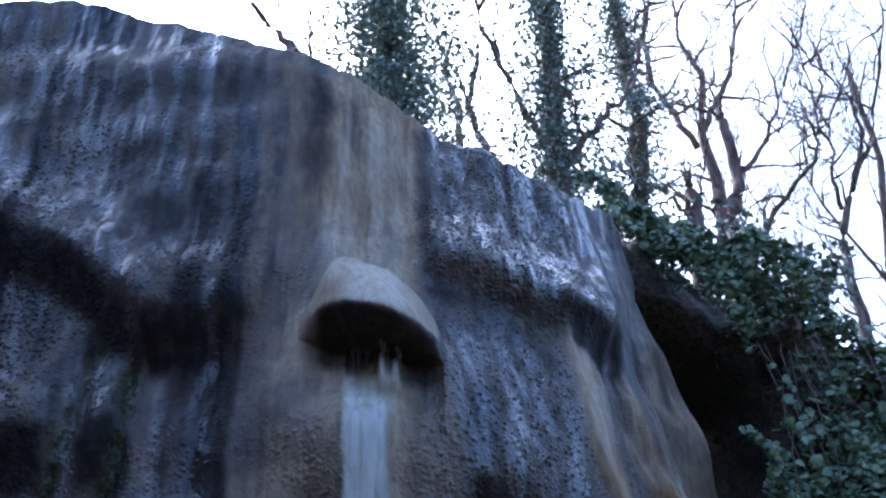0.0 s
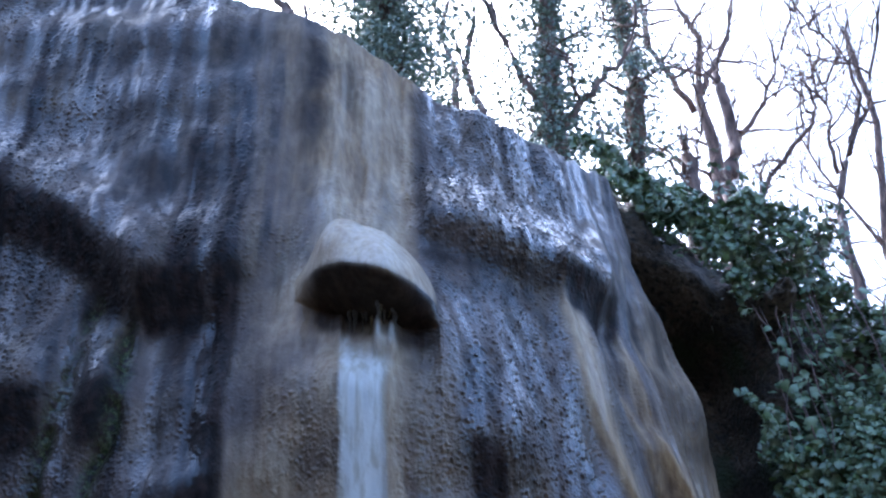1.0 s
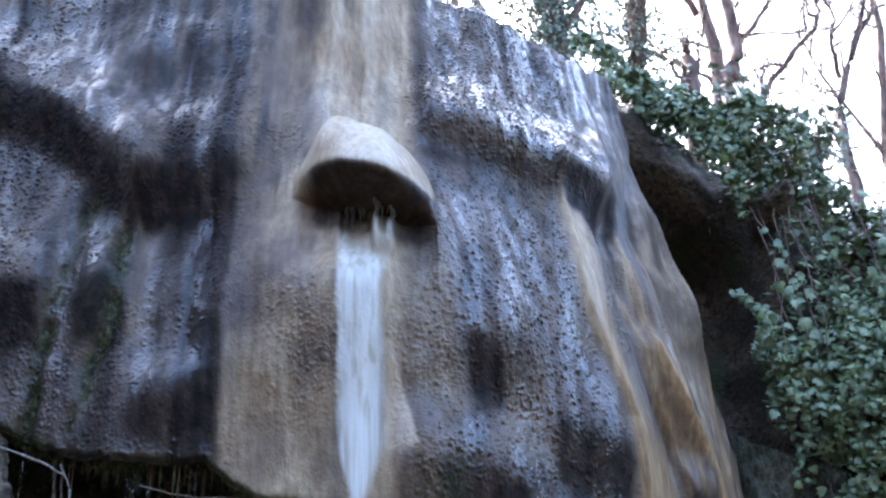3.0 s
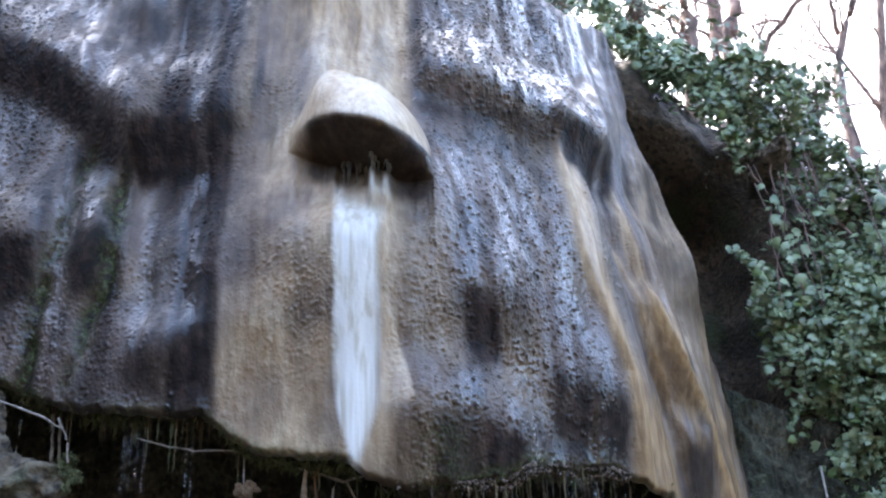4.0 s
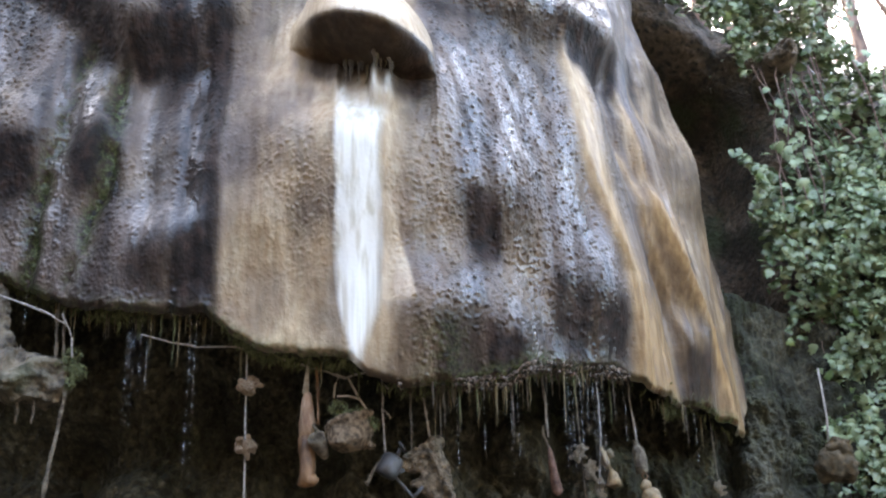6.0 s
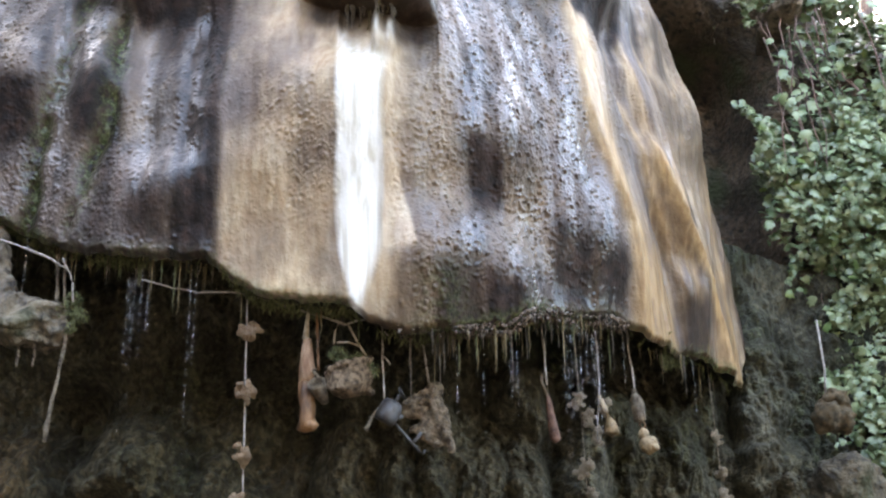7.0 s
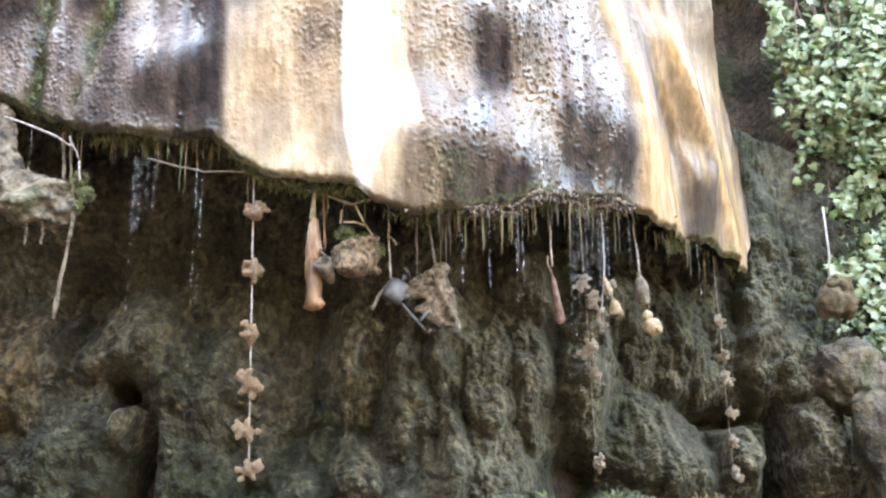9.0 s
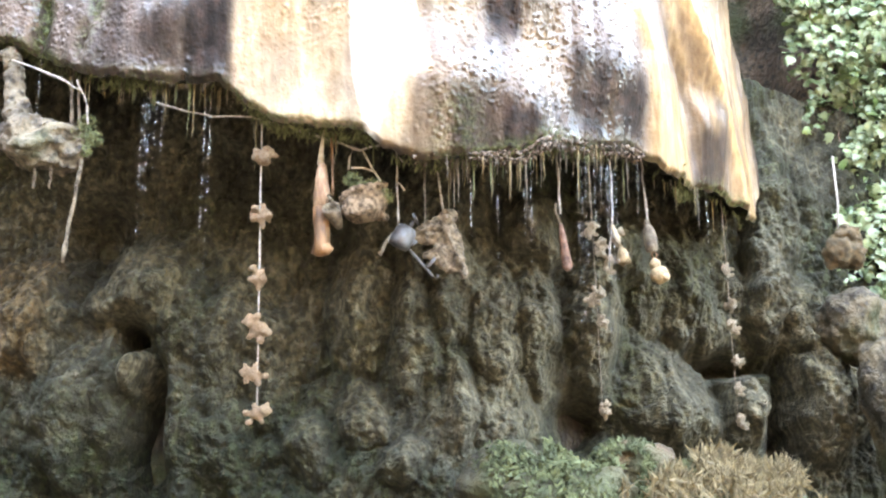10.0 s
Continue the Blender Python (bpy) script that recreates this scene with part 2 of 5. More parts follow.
FLOW = flowstone()
CAVE_STONE = cave_stone()
CAVE = tufa("brown_tufa_block", (0.030, 0.024, 0.013), (0.112, 0.086, 0.046), 0.40, dark_blots=0.55)
CLIFF = tufa("cliff_rock", (0.050, 0.035, 0.023), (0.140, 0.096, 0.062), 0.5)
MOSSY = tufa("mossy_rock", (0.030, 0.026, 0.011), (0.085, 0.070, 0.030), 0.75)
EARTH = tufa("leafy_earth", (0.035, 0.027, 0.02), (0.06, 0.048, 0.035), 0.3, 0.9)
BARK = simple("grey_brown_bark", (0.085, 0.058, 0.050), (0.25, 0.165, 0.135), 9, 0.85, 0.7, 0.02, (1, 1, 0.3))
LEAF = simple("ivy_leaf", (0.085, 0.125, 0.058), (0.29, 0.35, 0.20), 6, 0.24, 0.15, 0.004)
LEAF_PALE = simple("young_ivy_leaf", (0.09, 0.14, 0.04), (0.15, 0.21, 0.06), 6, 0.35, 0.15, 0.004)
# LEAF with the upper ivy's shade painted in; the shrub shares it
LEAF_DIM = simple("dim_ivy_leaf", (0.08, 0.108, 0.06), (0.22, 0.255, 0.15), 6, 0.32, 0.15, 0.004)
LEAF_DARK = simple("tree_ivy_leaf", (0.12, 0.15, 0.12), (0.26, 0.30, 0.22), 6, 0.35, 0.15, 0.004)

# ---- the flowstone curtain ----
KNOTS = np.array([(-6, 7.6), (-4, 7.3), (-2.6, 7.15), (-1.3, 6.9), (-0.3, 6.65), (0.3, 6.75), (0.7, 7.0), (1.1, 7.35), (1.5, 7.85), (1.9, 8.5), (2.3, 9.3), (2.75, 10.3)])


def spline(knots, count=600):
    t = np.linspace(0, len(knots) - 1, count)
    i = np.clip(t.astype(int), 0, len(knots) - 2)
    s = (t - i)[:, None]
    a, b, c, d = (knots[np.clip(i + k, 0, len(knots) - 1)] for k in (-1, 0, 1, 2))
    return 0.5 * (2 * b + (c - a) * s + (2 * a - 5 * b + 4 * c - d) * s ** 2 + (3 * b - a - 3 * c + d) * s ** 3)


PLAN = spline(KNOTS)
ALONG = np.r_[0, np.cumsum(np.hypot(*np.diff(PLAN, axis=0).T))]
ALONG = ALONG - np.interp(0, PLAN[:, 0], ALONG)


def foot(u):
    return np.interp(u, ALONG, PLAN[:, 0]), np.interp(u, ALONG, PLAN[:, 1])


def rim(u):
    return np.interp(u, [-5, -4, -3.1, -2.7, -2.2, -1.5, -0.9, -0.53, -0.2, 0.12, 0.54, 0.9, 1.3, 1.6, 1.9, 2.15, 2.3, 2.5, 2.75, 2.88, 3.1, 3.45, 3.6],
                     [10.05, 9.9, 10.04, 9.87, 9.52, 9.06, 8.73, 8.66, 8.46, 8.27, 8.11, 8.07, 8.13, 8.25, 8.36, 8.45, 7.9, 7.4, 7.05, 6.3, 5.5, 4.9, 4.5])


def lip(u):
    return np.interp(u, [-5, -2.5, -2.1, -1.93, -1.23, -1.08, -0.92, -0.4, -0.31, -0.1, 0.14, 0.45, 0.69, 1.28, 1.39, 1.61, 2.48, 2.96, 3.25, 3.6],
                     [5.0, 4.5, 4.29, 4.23, 4.14, 4.01, 3.90, 3.79, 3.70, 3.63, 3.66, 3.70, 3.84, 3.91, 3.91, 3.83, 3.96, 3.90, 3.92, 4.2])


def shelf(u, z, u0, u1, top, bottom, out, rise, soft=0.15):
    """A bulge that swells outwards going down to top and draws back down to bottom."""
    across = fade(u0 - soft, u0 + soft, u) * (1 - fade(u1 - soft, u1 + soft, u))
    return out * across * np.where(z > top, 1 - fade(0, 1, (z - top) / rise), fade(0, 1, (z - bottom) / (top - bottom)))


def ridge(u, z, us, zs, out, width):
    """A rounded flow that runs down along the given line."""
    c = np.interp(z, zs[::-1], us[::-1])
    live = fade(zs[-1] - 0.3, zs[-1], z) * (1 - fade(zs[0] - 0.5, zs[0] + 0.2, z))
    return out * live * np.exp(-((u - c) / width) ** 2)


def crest(u, z, us, zs, out, steep, gentle):
    """A flow with a sharp crest: steep on one side, gentle on the other."""
    c = np.interp(z, zs[::-1], us[::-1]) + 0.012 * grain(z * 3, 0 * z, 0, 401)
    live = fade(zs[-1] - 0.3, zs[-1], z) * (1 - fade(zs[0] - 0.25, zs[0] + 0.1, z))
    return out * live * np.exp(-np.abs((u - c) / np.where(u < c, steep, gentle)) ** 1.5)


CAP_U, CAP_W = -0.36, 0.44


def cap_edge(u):
    return 5.72 - 0.47 * (u - CAP_U) + 0.10 * fade(0.1, 0.44, u - CAP_U)


def cap_span(u):
    t = (u - CAP_U) / CAP_W
    return np.clip(1 - t ** 2, 0, 1) ** np.where(t < 0, 0.5 + 0.75 * fade(0, -1, t), 0.5 + 0.08 * fade(0, 1, t))


def ledge_edge(u):
    """The height of the ledge to the side of the cap."""
    return np.interp(u, [-0.1, 0.44, 1.03, 1.33, 1.5, 1.9, 2.5], [6.50, 6.42, 6.36, 6.40, 6.45, 6.62, 6.85])


def brow_edge(u):
    """The height of the slanting overhang."""
    return np.interp(u, [-4.2, -3.4, -2.98, -2.53, -2.13, -1.8, -1.2], [7.9, 7.5, 7.22, 6.93, 6.52, 6.24, 6.16])


RIB_U, RIB_Z = [1.9, 2.0, 2.09, 2.28, 2.5, 2.75, 2.95, 3.08, 3.15], [6.1, 5.6, 5.25, 5.0, 4.8, 4.6, 4.4, 4.15, 3.85]
FLOW_A = [1.04, 1.07, 1.13, 1.20, 1.33, 1.45, 1.50, 1.50], [6.18, 5.79, 5.34, 5.06, 4.74, 4.53, 4.24, 3.8]
FLOW_B = [1.88, 1.97, 2.15, 2.34, 2.60, 2.76, 2.90], [5.42, 5.20, 4.93, 4.73, 4.49, 4.22, 3.85]
FLOW_C = [1.30, 1.62, 1.78, 1.92, 2.12, 2.26], [5.75, 5.62, 5.35, 5.0, 4.73, 4.35]
# algae stains and painted underside shade: from u, to u, from z, to z, strength
LOW_STAIN_SHADE = ((-1.42, -1.19, 4.21, 4.60, 1.0), (-1.73, -1.46, 4.29, 4.60, 0.62), (-2.12, -1.87, 4.94, 5.38, 0.95), (-4, -2.32, 4.95, 5.36, 0.95), (-1.60, -1.54, 4.7, 5.55, 0.6), (-1.40, -1.33, 4.62, 5.6, 0.6),
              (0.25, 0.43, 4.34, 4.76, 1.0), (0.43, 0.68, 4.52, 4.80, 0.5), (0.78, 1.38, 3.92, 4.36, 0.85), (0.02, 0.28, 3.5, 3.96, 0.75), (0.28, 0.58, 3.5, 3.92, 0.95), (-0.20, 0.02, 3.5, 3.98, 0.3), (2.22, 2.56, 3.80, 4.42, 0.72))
MID_STAIN_SHADE = ((-1.81, -1.40, 5.70, 6.13, 1.0), (-1.32, -1.14, 5.92, 6.17, 0.8), (-2.22, -1.90, 5.85, 6.25, 0.7), (1.04, 1.48, 6.02, 6.36, 1.0), (1.58, 1.72, 6.1, 6.5, 0.8), (1.92, 2.06, 6.15, 6.62, 0.7), (2.2, 2.42, 6.1, 6.7, 0.6), (-0.02, 1.02, 6.14, 6.32, 0.5))
HIGH_STAIN_SHADE = ((-3.2, -2.15, 8.15, 8.50, 0.45), (-2.2, -1.2, 8.05, 8.40, 0.35), (-2.30, -1.90, 7.35, 7.86, 0.55), (-1.72, -1.45, 7.30, 7.80, 0.45), (-2.1, -1.7, 6.80, 7.25, 0.5), (-1.55, -1.35, 6.6, 7.3, 0.4), (-0.86, -0.64, 7.2, 8.35, 0.55), (-0.54, -0.44, 7.6, 8.2, 0.5), (-0.06, 0.08, 6.5, 8.1, 0.5), (-0.30, -0.22, 6.3, 6.9, 0.45))


GROOVES = (([-2.08, -2.22, -2.30, -2.29, -2.34], [6.05, 5.40, 4.95, 4.65, 4.45]), ([-1.87, -1.87, -1.95, -2.02], [5.85, 5.10, 4.80, 4.35]))


def grooved(u, z):
    """Mossy grooves that run down the stone."""
    s = 0 * u
    for us, zs in GROOVES:
        c = np.interp(z, zs[::-1], us[::-1]) + 0.02 * layers(z * 5, 0 * z, 0, 407, 2)
        s = np.maximum(s, np.exp(-((u - c) / 0.06) ** 2) * np.clip(0.75 + 0.5 * layers(u * 9, z * 6, 0, 409, 3), 0, 1) * fade(zs[-1] - 0.2, zs[-1], z) * (1 - fade(zs[0] - 0.2, zs[0] + 0.1, z)))
    return s


def darkened(u, z):
    # real stains together with shade painted below bulges and ledges
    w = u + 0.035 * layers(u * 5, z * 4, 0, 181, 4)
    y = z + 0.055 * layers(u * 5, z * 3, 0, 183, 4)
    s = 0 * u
    # shade beneath the slanting overhang, painted as a dark band
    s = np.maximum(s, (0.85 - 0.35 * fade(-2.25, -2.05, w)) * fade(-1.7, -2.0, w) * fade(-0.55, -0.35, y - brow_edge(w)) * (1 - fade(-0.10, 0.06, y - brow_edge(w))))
    for u0, u1, z0, z1, k in LOW_STAIN_SHADE + MID_STAIN_SHADE + HIGH_STAIN_SHADE:
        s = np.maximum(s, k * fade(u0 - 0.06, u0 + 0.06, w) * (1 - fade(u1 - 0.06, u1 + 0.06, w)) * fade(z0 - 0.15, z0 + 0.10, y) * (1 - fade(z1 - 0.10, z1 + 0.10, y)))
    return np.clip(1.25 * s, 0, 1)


def smooth_flow(u, z):
    """Where ochre runs have glazed the stone."""
    s = np.clip(crest(u, z, *FLOW_A, 1.4, 0.08, 0.2) + crest(u, z, *FLOW_B, 1.4, 0.14, 0.10), 0, 1)
    strand = fade(-0.50, -0.45, u) * (1 - fade(-0.24, -0.19, u)) * (1 - fade(5.4, 5.6, z))
    e = cap_edge(u)
    cap = cap_span(u) * fade(-0.45, -0.35, z - e) * (1 - fade(0.5, 0.7, z - e))
    return np.clip(np.maximum(np.maximum(s, strand), 0.9 * cap), 0, 1)


def crust(u, z):
    """How knobbly the stone's skin is."""
    c = 0.62 + 0.6 * grain(u * 1.5, z * 1.3, 0, 57) + 0.25 * grain(u * 5, z * 3, 0, 58)
    c = c - 0.46 * fade(-1.2, -0.9, u) * (1 - fade(-0.2, 0.0, u)) + 0.3 * fade(-0.1, 0.1, u) * (1 - fade(1.3, 1.5, u)) + 0.2 * fade(-1.2, -1.4, u) - 0.3 * fade(6.6, 7.2, z) * fade(0.0, -0.2, u)
    c = c * (1 - 0.55 * darkened(u, z)) * (1 - 0.9 * smooth_flow(u, z)) * (1 - 0.55 * fade(1.4, 1.7, u))
    return np.clip(c, 0, 1.2)


def relief(u, z):
    """How far the stone stands out from its plan."""
    d = 0.22 * np.exp(-((u + 0.25) / 0.8) ** 2 - ((z - 5.2) / 0.8) ** 2)
    w = u + 0.05 * layers(u * 1.5, z * 1.1, 0, 3, 3)
    y = z + 0.06 * layers(u * 1.4, z * 0.8, 0, 9, 3)
    # bulges with their undersides
    d = d + shelf(w, y, -2.15, -1.84, 5.40, 4.90, 0.13, 0.6)
    d = d + shelf(w, y, -1.70, -1.25, 4.60, 4.22, 0.07, 0.4, 0.24)
    d = d + shelf(w, y, -4.0, -2.32, 5.40, 4.90, 0.14, 0.6)
    d = d + shelf(w, y, -1.90, -1.12, 6.18, 5.68, 0.18, 0.8, 0.22)
    d = d + shelf(w, y - brow_edge(w), -4.5, -1.72, 0.0, -0.55, 0.22, 0.8, 0.2)
    d = d + shelf(w, y, 0.20, 0.70, 4.80, 4.35, 0.11, 0.5)
    d = d + shelf(w, y, 0.76, 1.38, 4.40, 3.95, 0.12, 0.8)
    d = d + shelf(w, y + 0.32 * np.clip(w - 0.28, 0, 1), -0.2, 0.68, 4.03, 3.50, 0.17, 0.45)
    d = d + shelf(w, y - ledge_edge(w), -0.05, 2.6, 0.02, -0.34, 0.20, 0.9, 0.10) * (1 - 0.8 * fade(1.5, 1.9, u))
    # the square nose at the ledge's end and the folds beside it
    d = d + shelf(u + 0.3 * (w - u), z, 1.02, 1.50, 6.38, 5.98, 0.11, 0.3, 0.05)
    d = d + fade(1.5, 1.6, u) * fade(5.9, 6.3, z) * (1 - fade(6.7, 7.1, z)) * (0.06 * grain(u * 5.0, z * 0.6, 0, 421) - 0.05)
    d = d + 0.17 * np.exp(-((u - 2.65) / 0.32) ** 2 - ((z - 5.95) / 0.42) ** 2) - 0.14 * np.exp(-((u - 2.5) / 0.28) ** 2 - ((z - 7.25) / 0.32) ** 2)
    # the upper wall swells in broad bands
    d = d + shelf(w, y + 0.12 * (w + 2), -4.5, -1.0, 8.02, 7.55, 0.06, 0.45, 0.3)
    d = d + shelf(w, y + 0.20 * (w + 2), -4.5, -0.9, 8.66, 8.25, 0.07, 0.45, 0.3)
    d = d + shelf(w, y + 0.15 * (w + 2), -2.6, -1.3, 7.34, 6.90, 0.05, 0.4, 0.25)
    d = d + ridge(u, z, [-0.60, -0.62, -0.56], [7.6, 6.7, 6.1], 0.05, 0.10) + ridge(u, z, [-0.88, -0.87, -0.80], [8.7, 8.1, 7.3], 0.05, 0.05)
    d = d + 0.05 * fade(-0.9, -0.6, u) * (1 - fade(-0.1, 0.1, u)) * fade(6.3, 6.8, z) * layers(u * 7, z * 0.9, 0, 423, 3)
    d = d + 0.022 * fade(0.0, 0.15, u) * fade(6.35, 6.6, z) * layers(u * 9, z * 0.5, 0, 425, 2)
    # ochre flows
    d = d + crest(u, z, *FLOW_A, 0.12, 0.08, 0.24) + crest(u, z, *FLOW_B, 0.11, 0.18, 0.10) + crest(u, z, *FLOW_C, 0.05, 0.07, 0.10)
    d = d + ridge(u, z, RIB_U, RIB_Z, 0.10, 0.28)
    d = d + shelf(u, z, 2.24, 2.56, 4.40, 3.75, 0.05, 0.2, 0.06)
    d = d + fade(1.2, 1.6, u) * (0.020 * layers(u * 8 + 1.6 * z, z * 0.5, 0, 403, 4)) * (1 - fade(6.0, 6.3, z))
    d = d + ridge(u, z, [1.45, 1.5, 1.8, 2.1, 2.2], [6.6, 5.9, 5.3, 4.6, 3.9], -0.15, 0.18)
    # flutes, dents and pebbly crust
    d = d + 0.026 * layers(u * 4.0, z * 0.5, 0, 21, 3) + 0.007 * layers(u * 13, z * 1.2, 0, 31, 2) - 0.07 * grooved(u, z)
    d = d + (0.045 - 0.02 * smooth_flow(u, z)) * layers(u * 1.6, z * 1.4, 0, 41, 2) + 0.006 * (1 - smooth_flow(u, z)) * layers(u * 7, z * 6, 0, 45, 3)
    c = crust(u, z)
    d = d + 0.016 * c * nubs(u * 27 + 0.5 * grain(u * 9, z * 9), z * 24 + 0.5 * grain(u * 11, z * 11, 3), 61)
    d = d + 0.010 * c * nubs(u * 46, z * 42, 63)
    # the mushroom-shaped cap
    s = cap_span(u)
    e = cap_edge(u) + 0.010 * grain(u * 9, 0 * z, 0, 77)
    up = np.clip((z - e) / (0.64 * s + 0.02), 0, 1)
    dome = np.where(z >= e, (1 - up ** 1.9) ** 0.8, np.sqrt(np.clip(1 - ((e - z) / 0.15) ** 2, 0, 1)))
    d = d + 0.38 * s * dome
    d = d - 0.12 * s * fade(0.04, 0.16, e - z) * (1 - fade(0.28, 0.75, e - z))
    drip = fade(-0.47, -0.33, z - e) * (1 - fade(-0.19, -0.10, z - e)) * np.clip(0.25 + grain(u * 22, 0.25 * z, 0, 91), 0, 1) * np.exp(-((u + 0.33) / 0.20) ** 2)
    return d + 0.16 * drip


def point_on(u, z, out=None):
    x, y = foot(u)
    d = relief(u, z) if out is None else out
    x2, y2 = foot(u + 0.2)
    x1, y1 = foot(u - 0.2)
    n = np.hypot(x2 - x1, y2 - y1)
    k = 0.5 * fade(0.6, 1.6, u)
    nx, ny = k * (y2 - y1) / n, -(1 - k) - k * (x2 - x1) / n
    y = y + (0.14 + 0.22 * fade(-1.2, 0.2, u)) * 0.5 * (z - 5.2 + np.sqrt((z - 5.2) ** 2 + 0.3))
    return np.stack([x + nx * d, y + ny * d, z], -1)


def minerals(u, z):
    """Masks: pale calcite, ochre, dark (algae, stains and painted shade), moss."""
    w = u + 0.03 * layers(u * 3, z * 0.9, 0, 103, 4)
    band = lambda a, b, s: fade(a - s, a + s, w) * (1 - fade(b - s, b + s, w))
    tall = lambda a, b, s: fade(a - s, a + s, z) * (1 - fade(b - s, b + s, z))
    fine = layers(u * 12, z * 0.8, 0, 111, 4)
    patch = layers(u * 2.6, z * 2.6, 0, 113, 4)
    # the white strand, cream where it starts, and the peach wedge beside it
    left, right = -0.470 + 0.08 * fade(4.15, 3.72, z), -0.205 - 0.11 * fade(4.15, 3.75, z) + 0.03 * fade(4.9, 5.4, z)
    strand = fade(left - 0.02, left + 0.025, w) * (1 - fade(right - 0.05, right + 0.02, w)) * tall(3.74, 5.45, 0.06)
    pale = strand * (0.68 + 0.32 * fade(5.35, 4.8, z + 0.15 * fine))
    wedge = tall(4.06, 4.70, 0.04) * fade(-0.24, -0.2, w) * (1 - fade(-0.05, -0.02, w + 0.20 * (z - 4.05)))
    pale = pale * (1 - fade(5.15, 5.45, z) * (1 - np.clip(0.55 + 1.6 * grain(u * 26, z * 0.6, 0, 117), 0, 1)))
    pale = np.maximum(pale, 0.10 * wedge)
    s = cap_span(u)
    e = cap_edge(u)
    cap = (z > e - 0.03) * (1 - fade(0.40, 0.62, (z - e) / (s + 0.05))) * fade(0.05, 0.4, s)
    pale = np.maximum(pale, cap * np.clip(0.10 + 0.25 * fade(-0.55, -0.4, u) * (1 - fade(-0.22, -0.1, u)) + 0.1 * patch, 0, 1))
    pale = np.maximum(pale, 0.16 * band(-0.62, -0.12, 0.08) * tall(6.2, 8.1, 0.3) * np.clip(0.45 + 1.2 * fine + 0.8 * patch, 0, 1))
    pale = np.maximum(pale, 0.30 * ridge(u, z, [-0.60, -0.62, -0.56], [7.0, 6.6, 6.1], 1.0, 0.07))
    # ochre and tan
    soft = fade(4.45, 4.68, z)
    tan = fade(-1.24 - 0.12 * soft, -1.13 + 0.42 * soft, w + 0.16 * soft * patch + 0.03 * layers(z * 5, u * 5, 0, 119, 3)) * (1 - fade(-0.2, 0.0, w)) * tall(3.7, 6.15, 0.25)
    ochre = tan * np.clip(0.72 + 0.22 * fine + 0.42 * patch - 0.12 * fade(4.5, 4.2, z), 0, 1) * (0.6 + 0.4 * fade(-1.22, -0.9, w)) * (1 - 0.45 * band(-1.0, -0.76, 0.07) * tall(4.0, 4.36, 0.1)) * (1 - 0.45 * band(-0.56, -0.44, 0.04) * tall(3.7, 4.1, 0.1))
    ochre = np.maximum(ochre, fade(-0.85, -0.60, w + 0.10 * patch) * (1 - fade(-0.12, 0.04, w)) * tall(6.0, 8.6, 0.2) * np.clip(0.85 + 0.35 * fine + 0.2 * patch, 0, 1))
    ochre = np.maximum(ochre, 0.42 * fade(-1.3, -1.0, w) * (1 - fade(-0.9, -0.6, w)) * tall(5.9, 8.6, 0.2) * np.clip(0.7 + 0.7 * fine, 0, 1))
    ochre = np.maximum(ochre, 0.34 * band(-0.2, 0.18, 0.08) * tall(3.9, 5.5, 0.2) * np.clip(0.8 + 0.6 * patch, 0, 1))
    ochre = np.maximum(ochre, 0.42 * band(-0.22, 0.62, 0.08) * tall(3.4, 3.98, 0.06) * np.clip(0.9 - 1.0 * fade(0.0, 0.3, u) + 0.5 * patch, 0.15, 1))
    ochre = np.maximum(ochre, 0.25 * band(0.42, 0.75, 0.06) * tall(4.1, 4.75, 0.15))
    ochre = np.maximum(ochre, 0.85 * cap)
    ochre = np.maximum(ochre, wedge)
    ochre = np.maximum(ochre, np.clip(crest(u, z, *FLOW_A, 1.5, 0.06, 0.17), 0, 1))
    ochre = np.maximum(ochre, np.clip(crest(u, z, *FLOW_B, 1.3, 0.10, 0.09), 0, 1))
    ochre = np.maximum(ochre, crest(u, z, *FLOW_C, 0.7, 0.06, 0.10))
    ochre = np.maximum(ochre, 0.8 * fade(1.45, 1.6, w) * (1 - fade(2.1, 2.25, w)) * tall(3.6, 4.5, 0.2))
    ochre = np.maximum(ochre, 0.85 * ridge(u, z, [2.9, 2.95, 3.1, 3.2], [5.0, 4.7, 4.3, 3.85], 1.0, 0.16))
    ochre = np.maximum(ochre, 0.48 * fade(1.4, 1.6, w) * (1 - fade(6.0, 6.4, z)) * np.clip(0.7 + 1.1 * layers(u * 8 + 2 * z, z * 0.8, 0, 405, 3), 0, 1.6))
    ochre = np.maximum(ochre, 0.6 * fade(1.85, 2.15, w) * tall(4.9, 6.75, 0.25))
    ochre = np.maximum(ochre, 0.22 * np.clip(patch, 0, 1))
    # dark algae streaks and stains, and shade painted below overhangs
    dark = np.clip(1.9 * grain(u * 6.5, z * 0.30, 0, 121) + 0.4 * patch - 0.15 - 0.1 * fade(5.8, 6.4, z), 0, 1) * fade(-0.95, -1.25, w)
    dark = np.maximum(dark, 0.5 * np.clip(1.6 * grain(u * 5.5, z * 0.4, 0, 123) + 0.5 * patch - 0.25, 0, 1) * band(-0.05, 1.45, 0.12))
    dark = np.maximum(dark, grooved(u, z))
    # under the cap: dark stone, but mostly its shadow painted on
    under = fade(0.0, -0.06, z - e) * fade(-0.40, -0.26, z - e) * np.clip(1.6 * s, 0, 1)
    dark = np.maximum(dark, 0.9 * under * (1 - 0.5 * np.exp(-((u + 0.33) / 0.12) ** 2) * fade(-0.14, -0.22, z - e)))
